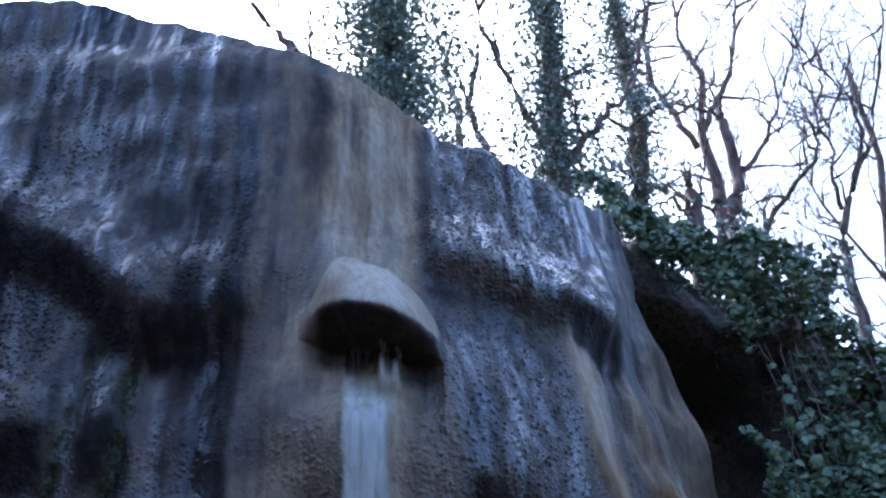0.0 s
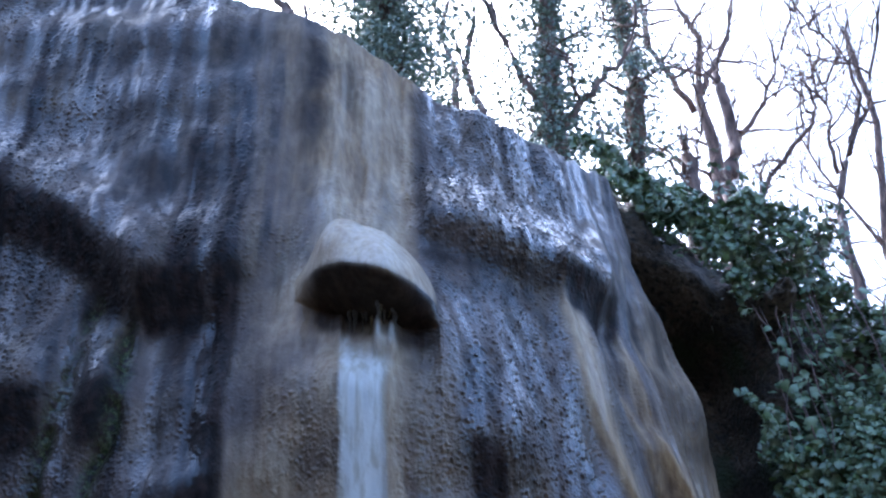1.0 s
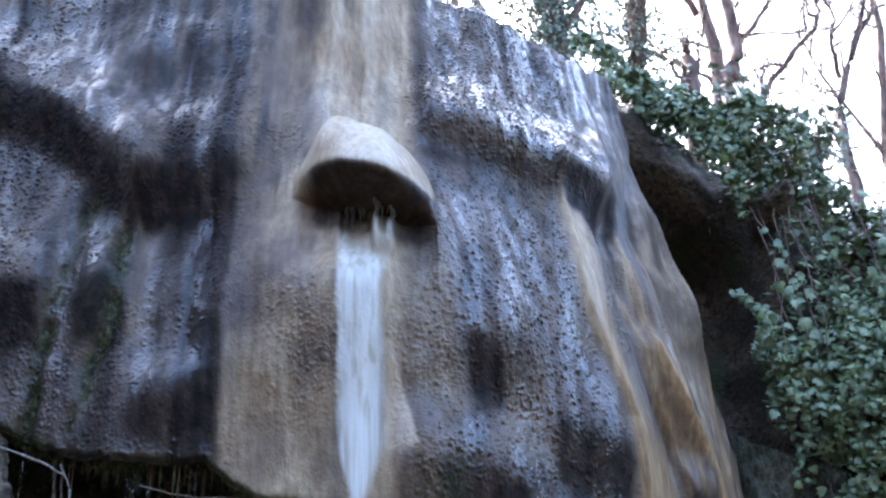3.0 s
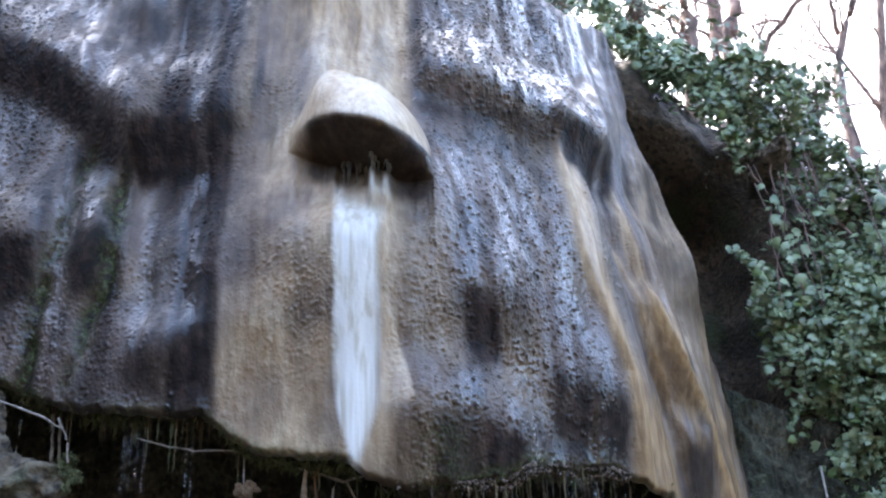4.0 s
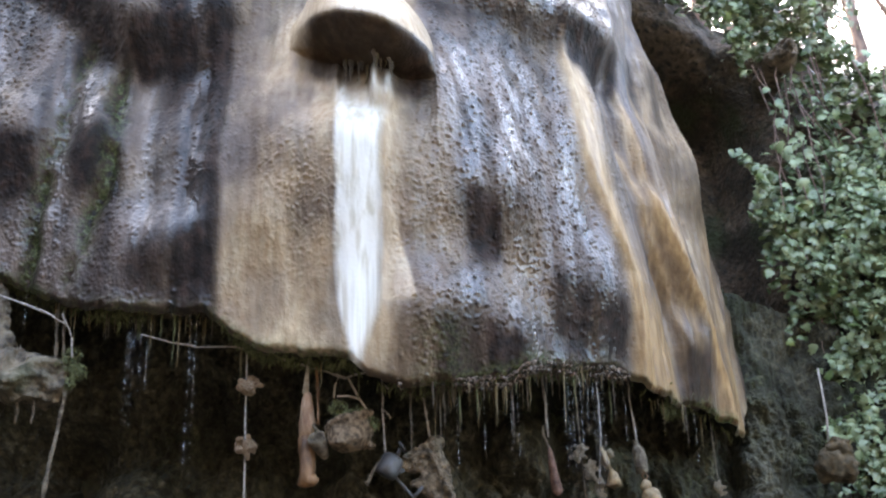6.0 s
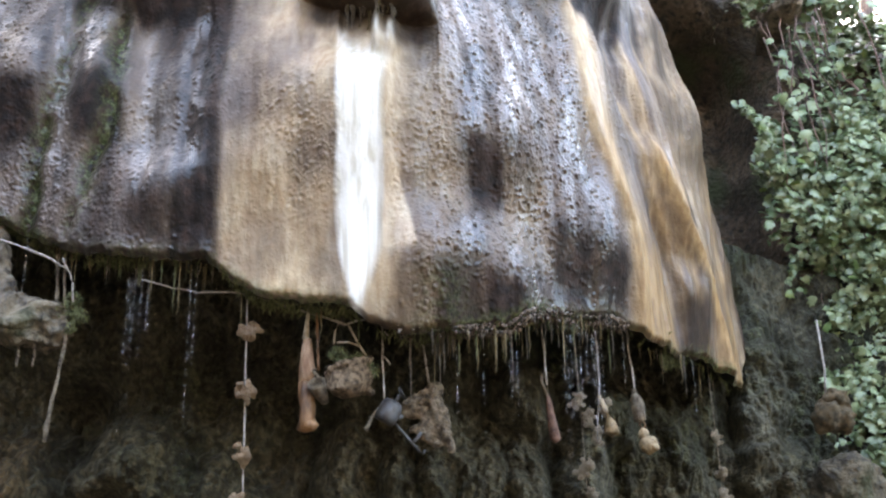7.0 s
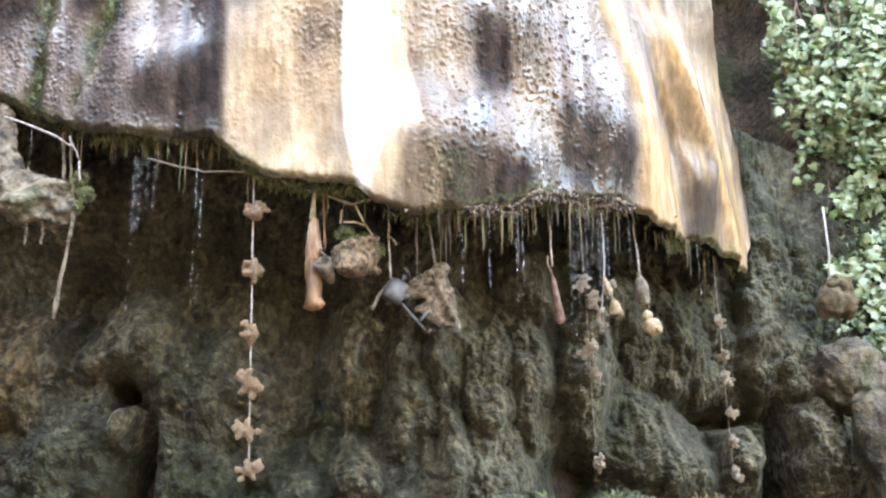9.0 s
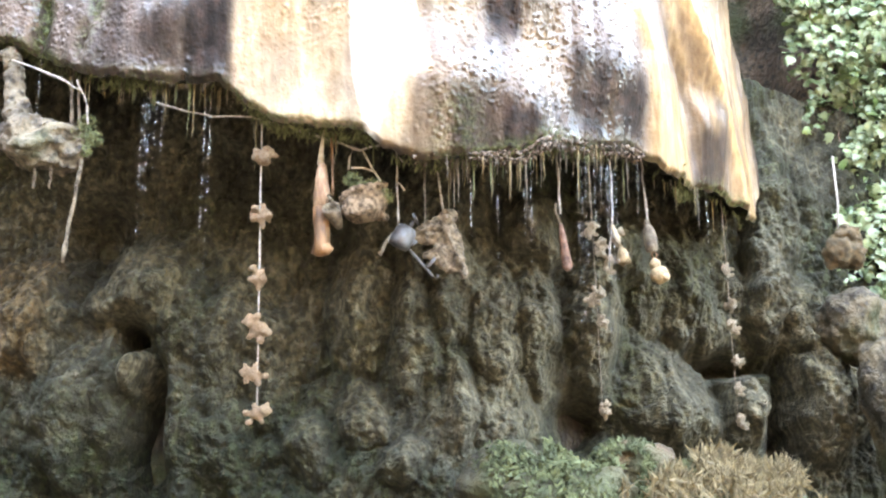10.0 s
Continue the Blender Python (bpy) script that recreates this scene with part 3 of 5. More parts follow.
    dark = np.maximum(dark, 0.6 * np.clip(0.1 + 1.3 * layers(u * 6 + 2.2 * z, z * 0.7, 0, 411, 3), 0, 1) * fade(1.5, 1.7, u) * (1 - fade(5.9, 6.2, z)) * (1 - ochre) ** 0.5)
    dark = np.maximum(dark, 0.6 * np.clip(1.5 * grain(u * 7, z * 0.4, 0, 125) + 0.5 * patch - 0.1, 0, 1) * fade(1.1, 1.3, w) * fade(6.5, 6.7, z))
    dark = np.maximum(dark, 0.7 * fade(0.5, 0.1, rim(u) - z) * fade(2.05, 2.25, u))
    # brown stone past the ledge's end, with recess shade painted in
    dark = np.maximum(dark, 0.6 * fade(1.9, 2.2, w) * tall(5.35, 6.75, 0.25) * np.clip(0.8 + patch, 0, 1))
    dark = np.maximum(dark, darkened(u, z))
    dark = dark * (1 - wedge)
    # darker over the last few centimetres above the lip
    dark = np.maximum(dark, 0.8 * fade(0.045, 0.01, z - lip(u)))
    moss = 0.95 * np.maximum(fade(0.11, 0.0, z - lip(u)), fade(0.05, 0.02, z - lip(u))) * np.clip(0.35 + 0.5 * grain(u * 3, 0 * u, 0, 131) + 0.65 * fade(-1.25, -1.1, u) * (1 - fade(-0.4, -0.3, u)), 0, 1)
    moss = np.maximum(moss, 0.7 * grooved(u, z) * fade(-1.6, -1.8, u))
    moss = np.maximum(moss, 0.30 * band(-0.05, 0.2, 0.1) * tall(3.6, 3.98, 0.1))
    moss = np.maximum(moss, 0.8 * fade(0.15, 0.0, rim(u) - z))
    return np.clip(np.stack([pale, ochre, dark, moss], -1), 0, 1)


def golden(u, z):
    """Where iron has turned the tan stone amber."""
    g = 0.70 * fade(1.0, 1.3, u) + 0.45 * fade(6.2, 6.6, z) * (1 - fade(0.0, 0.3, u)) + 0.8 * fade(4.1, 3.9, z) * fade(-0.3, -0.1, u)
    return np.clip(g + 0.35 * layers(u * 2, z * 1.2, 0, 431, 3), 0, 1)


def wetness(u, z):
    """Where a film of water runs down the stone."""
    w = u + 0.05 * layers(u * 3, z * 0.8, 0, 191, 4)
    band = lambda a, b, s: fade(a - s, a + s, w) * (1 - fade(b - s, b + s, w))
    patch = layers(u * 2.2, z * 1.8, 0, 192, 4)
    wet = 0.25 + 0.3 * grain(u * 2.2, z * 0.5, 0, 193) + 0.15 * patch
    wet = np.maximum(wet, band(0.12, 1.35, 0.12) * np.clip(0.66 + 0.14 * fade(4.8, 5.0, z) + 0.5 * grain(u * 8, z * 0.6, 0, 194) + 0.3 * patch, 0, 1))
    wet = np.maximum(wet, band(0.05, 2.1, 0.12) * fade(6.3, 6.5, z) * np.clip(0.56 + 0.8 * grain(u * 11, z * 0.35, 0, 200), 0.08, 1))
    wet = np.maximum(wet, band(-2.3, -1.22, 0.1) * np.clip(0.42 + 0.9 * grain(u * 8, z * 0.5, 0, 195) + 0.2 * patch, 0, 1))
    wet = np.maximum(wet, 0.8 * fade(-2.2, -2.5, w) * np.clip(0.6 + 0.6 * grain(u * 4, z * 0.6, 0, 197) + 0.3 * patch, 0, 1))
    wet = np.maximum(wet, 0.75 * band(-4, -1.05, 0.1) * fade(6.3, 6.8, z) * np.clip(0.65 + 0.5 * grain(u * 6, z * 0.6, 0, 198) + 0.4 * patch, 0, 1))
    wet = np.maximum(wet, 0.95 * band(-1.95, -1.2, 0.06) * fade(4.28, 4.22, z))
    wet = wet * (1 - band(-1.18, -0.05, 0.10) * np.clip(0.72 - 0.4 * grain(u * 7, z * 0.4, 0, 196), 0.3, 0.9))
    wet = np.maximum(wet, 0.8 * fade(1.5, 1.7, w) * (1 - fade(5.9, 6.2, z)) * np.clip(0.1 + 1.2 * grain(u * 12 + 3 * z, z * 0.8, 0, 199), 0, 1))
    wet = wet * (1 - 0.7 * band(-0.48, -0.2, 0.03) * (1 - fade(5.4, 5.6, z)))
    navy = band(0.72, 1.42, 0.08) * (1 - fade(4.3, 4.6, z))
    wet = wet * (1 - 0.75 * smooth_flow(u, z)) * (1 - 0.6 * fade(1.9, 2.2, w) * (1 - fade(6.6, 6.9, z)) * fade(5.2, 5.5, z)) * (1 - 0.5 * fade(1.5, 2.0, w) * fade(6.5, 6.8, z))
    wet = wet * (1 - 0.6 * fade(2.2, 2.6, w) * (1 - fade(6.6, 6.9, z)))
    # the film is thinned on the stained and shade-painted patches
    return np.clip(wet * (1 - 0.92 * darkened(u, z) * (1 - 0.7 * navy)) * (1 - 0.6 * grooved(u, z)), 0, 1)


def build_curtain():
    us = np.linspace(-3.7, 3.58, 1100)
    low = lip(us) + 0.011 * layers(us * 15, us * 0, 0, 141, 3)
    high = rim(us) + 0.03 * layers(us * 5, us * 0, 0, 151, 3)
    v = np.linspace(0, 1, 760)[:, None]
    Z = low + (high - low) * v
    U = us + 0 * Z
    D = relief(U, Z)
    D = D - 0.25 * fade(0.16, 0.0, high - Z) ** 2
    D = D - 0.035 * fade(0.05, 0.0, Z - low) ** 2
    P = point_on(U, Z, D)
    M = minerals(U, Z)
    # the underside runs back into the hollow, the top back onto the bank
    under, over = [], []
    for k, (back, up) in enumerate(((1.3, 0.50), (0.9, 0.40), (0.5, 0.25), (0.25, 0.12), (0.10, 0.05), (0.03, 0.012))):
        r = P[0].copy()
        r[:, 1] += back
        r[:, 2] += up + 0.06 * back * layers(us * 5, us * 0 + back * 4, 0, 161, 3)
        under.append(r)
    for back, up in ((0.12, 0.05), (0.35, 0.10), (0.8, 0.16)):
        r = P[-1].copy()
        r[:, 1] += back
        r[:, 2] += up + 0.05 * layers(us * 4, us * 0 + back * 4, 0, 171, 3)
        over.append(r)
    ends = lambda a, v: np.concatenate([np.full((6, len(us)), v), a, np.full((3, len(us)), v)])
    # the underside gets moss and painted shade, the top moss alone
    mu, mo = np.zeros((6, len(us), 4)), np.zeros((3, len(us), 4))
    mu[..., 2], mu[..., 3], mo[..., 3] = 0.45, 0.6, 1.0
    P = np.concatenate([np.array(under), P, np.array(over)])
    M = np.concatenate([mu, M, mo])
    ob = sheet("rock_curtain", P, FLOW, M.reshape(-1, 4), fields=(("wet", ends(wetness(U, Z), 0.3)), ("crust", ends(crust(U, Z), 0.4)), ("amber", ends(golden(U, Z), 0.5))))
    return tagged(ob, "wet streaked flowstone wall overhanging a dark hollow", "rock wall", kind="structure")


CURTAIN = build_curtain()


# swellings of the hollow's wall: x, z, half width, half height, how far out, how tan
KNOLLS_A = ((-2.17, 3.15, 0.14, 0.13, 0.22, 0.4), (-1.81, 3.24, 0.34, 0.26, 0.34, 0.6), (-1.90, 2.72, 0.12, 0.15, 0.36, 1.0), (-0.50, 3.07, 0.20, 0.36, 0.34, 0.9), (-0.80, 2.28, 0.14, 0.21, 0.36, 0.8),
            (-0.47, 2.50, 0.15, 0.19, 0.30, 0.8), (-0.23, 2.16, 0.12, 0.17, 0.40, 0.8), (0.07, 2.48, 0.12, 0.28, 0.34, 0.8), (-1.10, 2.95, 0.24, 0.42, 0.20, 0.4), (-2.52, 3.19, 0.20, 0.46, 0.45, 0.3))
KNOLLS_B = ((-0.88, 3.12, 0.13, 0.46, 0.14, 0.3), (-0.18, 2.98, 0.13, 0.40, 0.22, 0.5), (0.08, 3.22, 0.12, 0.34, 0.22, 0.4), (0.34, 2.90, 0.15, 0.36, 0.30, 0.7), (0.60, 2.98, 0.14, 0.40, 0.30, 0.5),
            (0.38, 2.46, 0.22, 0.28, 0.30, 0.4), (0.62, 3.66, 0.26, 0.20, 0.45, 0.5), (0.97, 3.08, 0.20, 0.40, 0.55, 0.8), (1.18, 3.58, 0.34, 0.22, 0.55, 0.5), (1.76, 3.42, 0.46, 0.42, 0.40, 0.4))
KNOLLS_C = ((1.55, 2.58, 0.34, 0.34, 0.62, 0.5), (2.06, 2.62, 0.17, 0.32, 0.70, 0.9), (2.36, 3.45, 0.20, 0.42, 0.60, 0.3), (2.44, 4.05, 0.20, 0.60, 0.52, 0.2), (2.30, 3.75, 0.13, 0.40, 0.55, 0.35), (2.62, 3.28, 0.22, 0.28, 0.55, 0.7), (2.78, 2.68, 0.36, 0.44, 0.75, 0.9), (-2.30, 2.40, 0.30, 0.42, 0.30, 0.0), (-1.40, 2.25, 0.26, 0.50, 0.20, 0.1))


def build_cave():
    xs = np.r_[np.linspace(-6, -3.1, 40), np.linspace(-3.08, 3.7, 760), np.linspace(3.72, 5.5, 30)]
    zs = np.r_[np.linspace(-0.4, 1.5, 30), np.linspace(1.51, 4.3, 380), np.linspace(4.32, 5.2, 30)]
    X, Z = np.meshgrid(xs, zs)
    Y = np.interp(X, [-6, -2.6, 0, 1.0, 1.8, 2.4, 3.0, 5.5], [8.6, 8.5, 8.0, 8.75, 9.3, 9.7, 10.0, 10.0]) + 0.2 * fade(-0.3, -1.0, X) * fade(-1.8, -1.1, X)
    W = X + 0.05 * layers(X * 3, Z * 3, 0, 217, 4)
    V = Z + 0.06 * layers(X * 3, Z * 3, 0, 219, 4)
    out, tan = 0.0 * X, 0.0 * X
    for x, z, a, b, d, t in KNOLLS_A + KNOLLS_B + KNOLLS_C:
        # gentle above, drawn in sharply below
        r = ((W - x) / (1.15 * a)) ** 2 + ((V - z) / np.where(V > z, 1.5 * b, b)) ** 2
        k = np.clip(1 - r, 0, 1)
        out = np.maximum(out, 0.60 * d * k) + 0.15 * d * k
        tan = np.maximum(tan, 0.8 * t * fade(0.0, 0.6, k))
    Y = Y - out - 0.10 * cells(W * 2.1, V * 1.5, 201) - 0.16 * layers(X * 1.3, Z * 1.0, 0, 211, 4)
    runs = layers(X * 6 + 0.6 * grain(X * 2, Z * 2), Z * 1.2, 0, 215, 4)
    Y = Y - 0.05 * runs - 0.05 * cells(W * 7, V * 5, 221) - 0.034 * cells(W * 17, V * 13, 223) - 0.016 * cells(W * 38, V * 32, 224) - 0.045 * layers(X * 9, Z * 8, 0, 225, 4)
    Y = Y - 0.9 * fade(1.9, 0.2, Z) * fade(-1.2, 0.8, X)
    for x, z, a, b in ((-1.96, 2.96, 0.09, 0.10), (-1.82, 2.42, 0.09, 0.42), (0.88, 2.46, 0.15, 0.13), (2.05, 3.03, 0.22, 0.07), (2.44, 2.5, 0.09, 0.5), (-2.3, 3.7, 0.4, 0.3)):
        Y = Y + 0.7 * np.exp(-((W - x) / a) ** 2 - ((V - z) / b) ** 2)
    patch = layers(X * 1.7, Z * 1.7, 0, 227, 4)
    tan = np.clip(tan * (0.85 + 0.4 * patch) + 0.30 * np.clip(patch + 0.3 * runs, 0, 1), 0, 1)
    moss = np.clip(1.0 * fade(2.95, 2.35, Z + 0.2 * patch) * fade(-0.5, -1.0, X) + 0.55 * fade(2.5, 2.2, Z) + 0.9 * patch + 0.05 + 0.45 * fade(0.2, 0.6, X) * fade(3.2, 3.6, Z), 0, 1) * (1 - 0.45 * tan)
    ochre = np.clip(fade(-2.40, -2.52, W) * fade(2.7, 2.85, Z) * (1 - fade(3.45, 3.65, Z)) + 0.7 * np.clip(patch - 0.25, 0, 1) * fade(0.9, 1.2, X), 0, 1)
    M = np.stack([tan, moss, ochre], -1)
    ob = sheet("cave_wall", np.stack([X, Y, Z], -1), CAVE_STONE, M.reshape(-1, 3))
    return tagged(ob, "lumpy damp tufa back wall of the hollow", "rock wall", kind="structure")


CAVE_WALL = build_cave()


def cliff_y(x, z):
    """The face that the ivy hangs on."""
    return np.interp(x, [1.4, 2.2, 3.0, 4.5, 7, 12], [10.2, 10.3, 10.3, 9.6, 8.8, 8.5]) + 0.12 * np.clip(z - 6, 0, 9) - 0.25 * fade(7.4, 8.2, z) * fade(3.6, 2.8, x)


def cliff_hollow(x, z):
    """A dark hollow in the cliff, under a brow."""
    return 0.65 * fade(3.05, 2.7, x) * fade(3.9, 4.8, z) * (1 - fade(7.45, 7.95, z + 0.7 * (x - 2.4)))


def cliff_top(x):
    return np.interp(x, [1.2, 1.7, 2.0, 2.4, 2.85, 3.1, 3.4, 3.7, 4.05, 4.5, 6, 12], [9.4, 9.2, 9.02, 8.70, 8.32, 8.15, 7.95, 7.55, 7.15, 6.9, 6.6, 6.4])


def build_cliff():
    xs = np.linspace(1.3, 12, 300)
    v = np.linspace(0, 1, 200)[:, None]
    Z = -0.4 + (cliff_top(xs) + 0.3 * fade(2.9, 3.2, xs) + 0.4 + 0.12 * layers(xs * 3, xs * 0, 0, 231, 3)) * v
    X = xs + 0 * Z
    Y = cliff_y(X, Z) + cliff_hollow(X, Z) - 0.25 * layers(X * 1.1, Z * 1.1, 0, 241, 5) + 0.3 * fade(0.93, 1.0, v + 0 * Z)
    back = np.stack([X[-1], Y[-1] + 1.5, Z[-1] + 0.1], -1)[None]
    ob = sheet("cliff", np.concatenate([np.stack([X, Y, Z], -1), back]), CLIFF)
    return tagged(ob, "dark shaded rock cliff behind hanging ivy", "cliff", kind="structure")


CLIFF_FACE = build_cliff()


def build_ground():
    g = np.r_[np.linspace(-600, -30, 12), np.linspace(-25, 25, 60), np.linspace(30, 600, 12)]
    X, Y = np.meshgrid(g, g)
    Z = 0.06 * layers(X * 0.3, Y * 0.3, 0, 251, 3) - 0.05
    tagged(sheet("ground", np.stack([X, Y, Z], -1), EARTH), "damp leaf-strewn earth before the rock", "ground", kind="structure")
    xs, ys = np.linspace(-60, 60, 240), np.r_[np.linspace(8.7, 20, 40), np.linspace(22, 120, 30)]
    X, Y = np.meshgrid(xs, ys)
    Y = Y + 2.4 * fade(0.9, 1.9, X) * fade(30, 12, Y)
    top = np.where(X < 1.6, 8.8, cliff_top(X) - 0.2)
    Z = top + 0.22 * np.clip(Y - 11, 0, 40) * fade(10, 13, Y) - 0.6 * fade(10.2, 9, Y) + 0.08 * layers(X * 0.8, Y * 0.8, 0, 261, 3)
    Z[0] = -1
    tagged(sheet("bank", np.stack([X, Y, Z], -1), EARTH), "earth bank above the rock under bare trees", "bank", kind="structure")
    # unseen added slopes close the gorge at side and behind, blocking low skylight
    a, v = np.meshgrid(np.linspace(0, 1, 120), np.linspace(0, 1, 60))
    course = spline(np.array([(-5.5, 8.6), (-7.5, 4.0), (-8.5, -2.0), (-7.0, -9.0), (0.0, -12.0), (9.0, -12.0), (18.0, -10.0)]), 120)
    X, Y = course[:, 0] + 0 * v, course[:, 1] + 0 * v
    out = np.stack([X, Y - 2], -1)
    r = np.hypot(X, Y - 1)
    X, Y = X * (1 + 0.55 * v ** 1.5), Y * (1 + 0.5 * v ** 1.5)
    Z = -0.3 + (13.5 - 3.0 * fade(0.6, 0.95, a)) * v + 0.35 * layers(a * 25, v * 6, 0, 271, 4)
    tagged(sheet("unseen_slope", np.stack([X, Y, Z], -1), EARTH), "unseen earth slope added to block low sky light", "slope", kind="structure")


build_ground()

# ---- trees on the bank ----
def bank_z(x, y):
    base = 9.0 if x < 1.6 else float(cliff_top(x)) - 0.1
    return base + 0.22 * max(0.0, y - 11)


LOBES = [(0.0, -0.50), (0.30, -0.42), (0.52, -0.12), (0.30, 0.02), (0.36, 0.34), (0.14, 0.24), (0.0, 0.62), (-0.14, 0.24), (-0.36, 0.34), (-0.30, 0.02), (-0.52, -0.12), (-0.30, -0.42)]
LEAF_V = np.array([(0, -0.05, 0.06)] + [(x, y, -0.05 - 0.10 * abs(x)) for x, y in LOBES])
LEAF_F = [(0, 1 + k, 1 + (k + 1) % 12) for k in range(12)]
KITE_V = np.array([(0, -0.5, 0.0), (0.34, 0.0, -0.06), (0, 0.6, 0.02), (-0.34, 0.0, -0.06)])
KITE_F = [(0, 1, 2), (0, 2, 3)]


def leaf_frames(rng, count, facing, spread, droop=0.5):
    """Turn matrices for leaves that look along facing, tips hanging down."""
    n = np.array(facing) + spread * rng.normal(size=(count, 3))
    n /= np.linalg.norm(n, axis=1, keepdims=True)
    tip = np.array([0, 0, -1.0]) + droop * rng.normal(size=(count, 3))
    tip -= n * (tip * n).sum(1, keepdims=True)
    tip /= np.linalg.norm(tip, axis=1, keepdims=True)
    side = np.cross(tip, n)
    return np.stack([side, tip, n], 2)


def leaf_mass(name, places, frames, sizes, shape_v, shape_f, mat, parent):
    """Many leaves joined in one mesh."""
    V = places[:, None, :] + np.einsum("nij,kj->nki", frames, shape_v) * sizes[:, None, None]
    k = len(shape_v)
    F = np.array(shape_f)[None] + (np.arange(len(places)) * k)[:, None, None]
    me = bpy.data.meshes.new(name)
    V, F = V.reshape(-1, 3), F.reshape(-1, 3)
    me.vertices.add(len(V))
    me.vertices.foreach_set("co", V.astype(np.float32).ravel())
    me.loops.add(F.size)
    me.loops.foreach_set("vertex_index", F.astype(np.int32).ravel())
    me.polygons.add(len(F))
    me.polygons.foreach_set("loop_start", np.arange(0, F.size, 3, dtype=np.int32))
    me.update(calc_edges=True)
    me.materials.append(mat)
    ob = new(name, me)
    ob.parent = parent
    return tagged(ob, kind="stuff")


def bend(rng, points, wobble):
    """Subdivides a stem's course and makes it crooked."""
    out = []
    for a, b in zip(points, points[1:]):
        a, b = Vector(a), Vector(b)
        for k in range(4):
            j = Vector(rng.normal(size=3)) * wobble * (0 if k == 0 and not out else 1)
            out.append(a.lerp(b, k / 4) + j)
    return out + [Vector(points[-1])]


def twigs(rng, verts, faces, start, way, length, radius, depth, lift=0.25):
    n = 5
    pts, p, d = [start], Vector(start), Vector(way).normalized()
    for k in range(n):
        d = (d + Vector(rng.normal(size=3)) * 0.22 + Vector((0, 0, lift * 0.3))).normalized()
        p = p + d * length / n
        pts.append(p.copy())
    tube(pts, [radius * (1 - 0.75 * k / n) for k in range(n + 1)], 4 if depth < 2 else 5, verts, faces)
    if depth > 0:
        for k in range(2, n + 1):
            for _ in range(1 if k < n else 2):
                if rng.random() < 0.8:
                    e = (d + Vector(rng.normal(size=3)) * 0.75).normalized()
                    twigs(rng, verts, faces, pts[k], e, length * rng.uniform(0.45, 0.75), radius * 0.45, depth - 1, lift)


def tree(label, y, stems, thick, seed, twig=(0.9, 2), ivy=(), leafiness=0, every=3, mat_leaf=None):
    """stems: courses of (x, z) in the plane y; the first is the trunk. ivy: stretches (stem, from, to, radius) of leaves."""
    rng = np.random.default_rng(seed)
    x0, z0 = stems[0][0]
    ground = bank_z(x0, y) - 0.15
    root = new("tree")
    root.location = (x0, y, ground)
    tagged(root, label, "tree", "trees on the bank")
    at = lambda pts: [(x - x0, rng.normal() * 0.15, z - ground) for x, z in pts]
    first = [(0, 0, 0)] + at(stems[0])
    first[1] = (first[1][0], 0, first[1][2])
    courses = [bend(rng, first, 0.02)] + [bend(rng, at(s), 0.03) for s in stems[1:]]
    v, f = [], []
    c = courses[0]
    tube(c, [thick * (1.25 - 0.75 * k / (len(c) - 1)) for k in range(len(c))], 9, v, f)
    raw("trunk", v, f, BARK, root)
    for c in courses[1:]:
        v, f = [], []
        tube(c, [thick * 0.42 * (1.0 - 0.75 * k / (len(c) - 1)) for k in range(len(c))], 7, v, f)
        raw("limb", v, f, BARK, root)
    v, f = [], []
    length, depth = twig
    for i, c in enumerate(courses):
        for k in range(5 if i == 0 else 3, len(c), every):
            side = Vector((rng.normal(), rng.normal() * 0.8, 0.5 + 0.3 * rng.random()))
            twigs(rng, v, f, c[k], side, length * rng.uniform(0.6, 1.1), thick * 0.24, depth)
        twigs(rng, v, f, c[-1], c[-1] - c[-2], length, thick * 0.22, depth)
    tagged(raw("crown", v, f, BARK, root), kind="stuff")
    if leafiness:
        P = []
        for i, a, b, r in ivy:
            c = courses[i]
            for k in range(int(leafiness * (b - a))):
                t = rng.uniform(a, b) * (len(c) - 1)
                q = c[int(t)].lerp(c[min(int(t) + 1, len(c) - 1)], t % 1)
                w, s = rng.uniform(0, 2 * math.pi), r * (0.18 + 0.82 * rng.random() ** 1.1)
                s *= 0.80 + 0.75 * float(grain(t * 1.6, w * 1.3, 0, seed))
                P.append((q.x + s * math.cos(w), q.y + s * math.sin(w), q.z + rng.normal() * 0.06 - 0.2 * s))
        P = np.array(P)
        fr = leaf_frames(rng, len(P), (0, -0.7, 0.6), 0.7)
        leaf_mass("ivy_cover", P, fr, rng.uniform(0.045, 0.095, len(P)), KITE_V, KITE_F, mat_leaf or LEAF_DARK, root)
    return root


tree("dark ivy-smothered tree on the bank above the rock", 12.5, [[(-0.31, 12.5), (-0.41, 13.66), (-0.48, 14.74), (-0.55, 16.54), (-0.59, 18.57)]], 0.17, 11, (0.8, 1),
     ((0, 0.10, 0.85, 1.25),), 34000)
tree("tall tree with an ivy-clad trunk", 12.5, [[(1.66, 11.18), (1.70, 12.27), (1.74, 13.57), (1.82, 15.22), (1.91, 17.08)],
     [(1.65, 11.71), (1.24, 12.87), (0.83, 14.25), (0.65, 15.39)], [(1.68, 11.62), (2.17, 12.25), (2.6, 12.82), (2.89, 13.41)]], 0.15, 12, (0.8, 2),
     ((0, 0.10, 1.0, 0.85),), 14000)
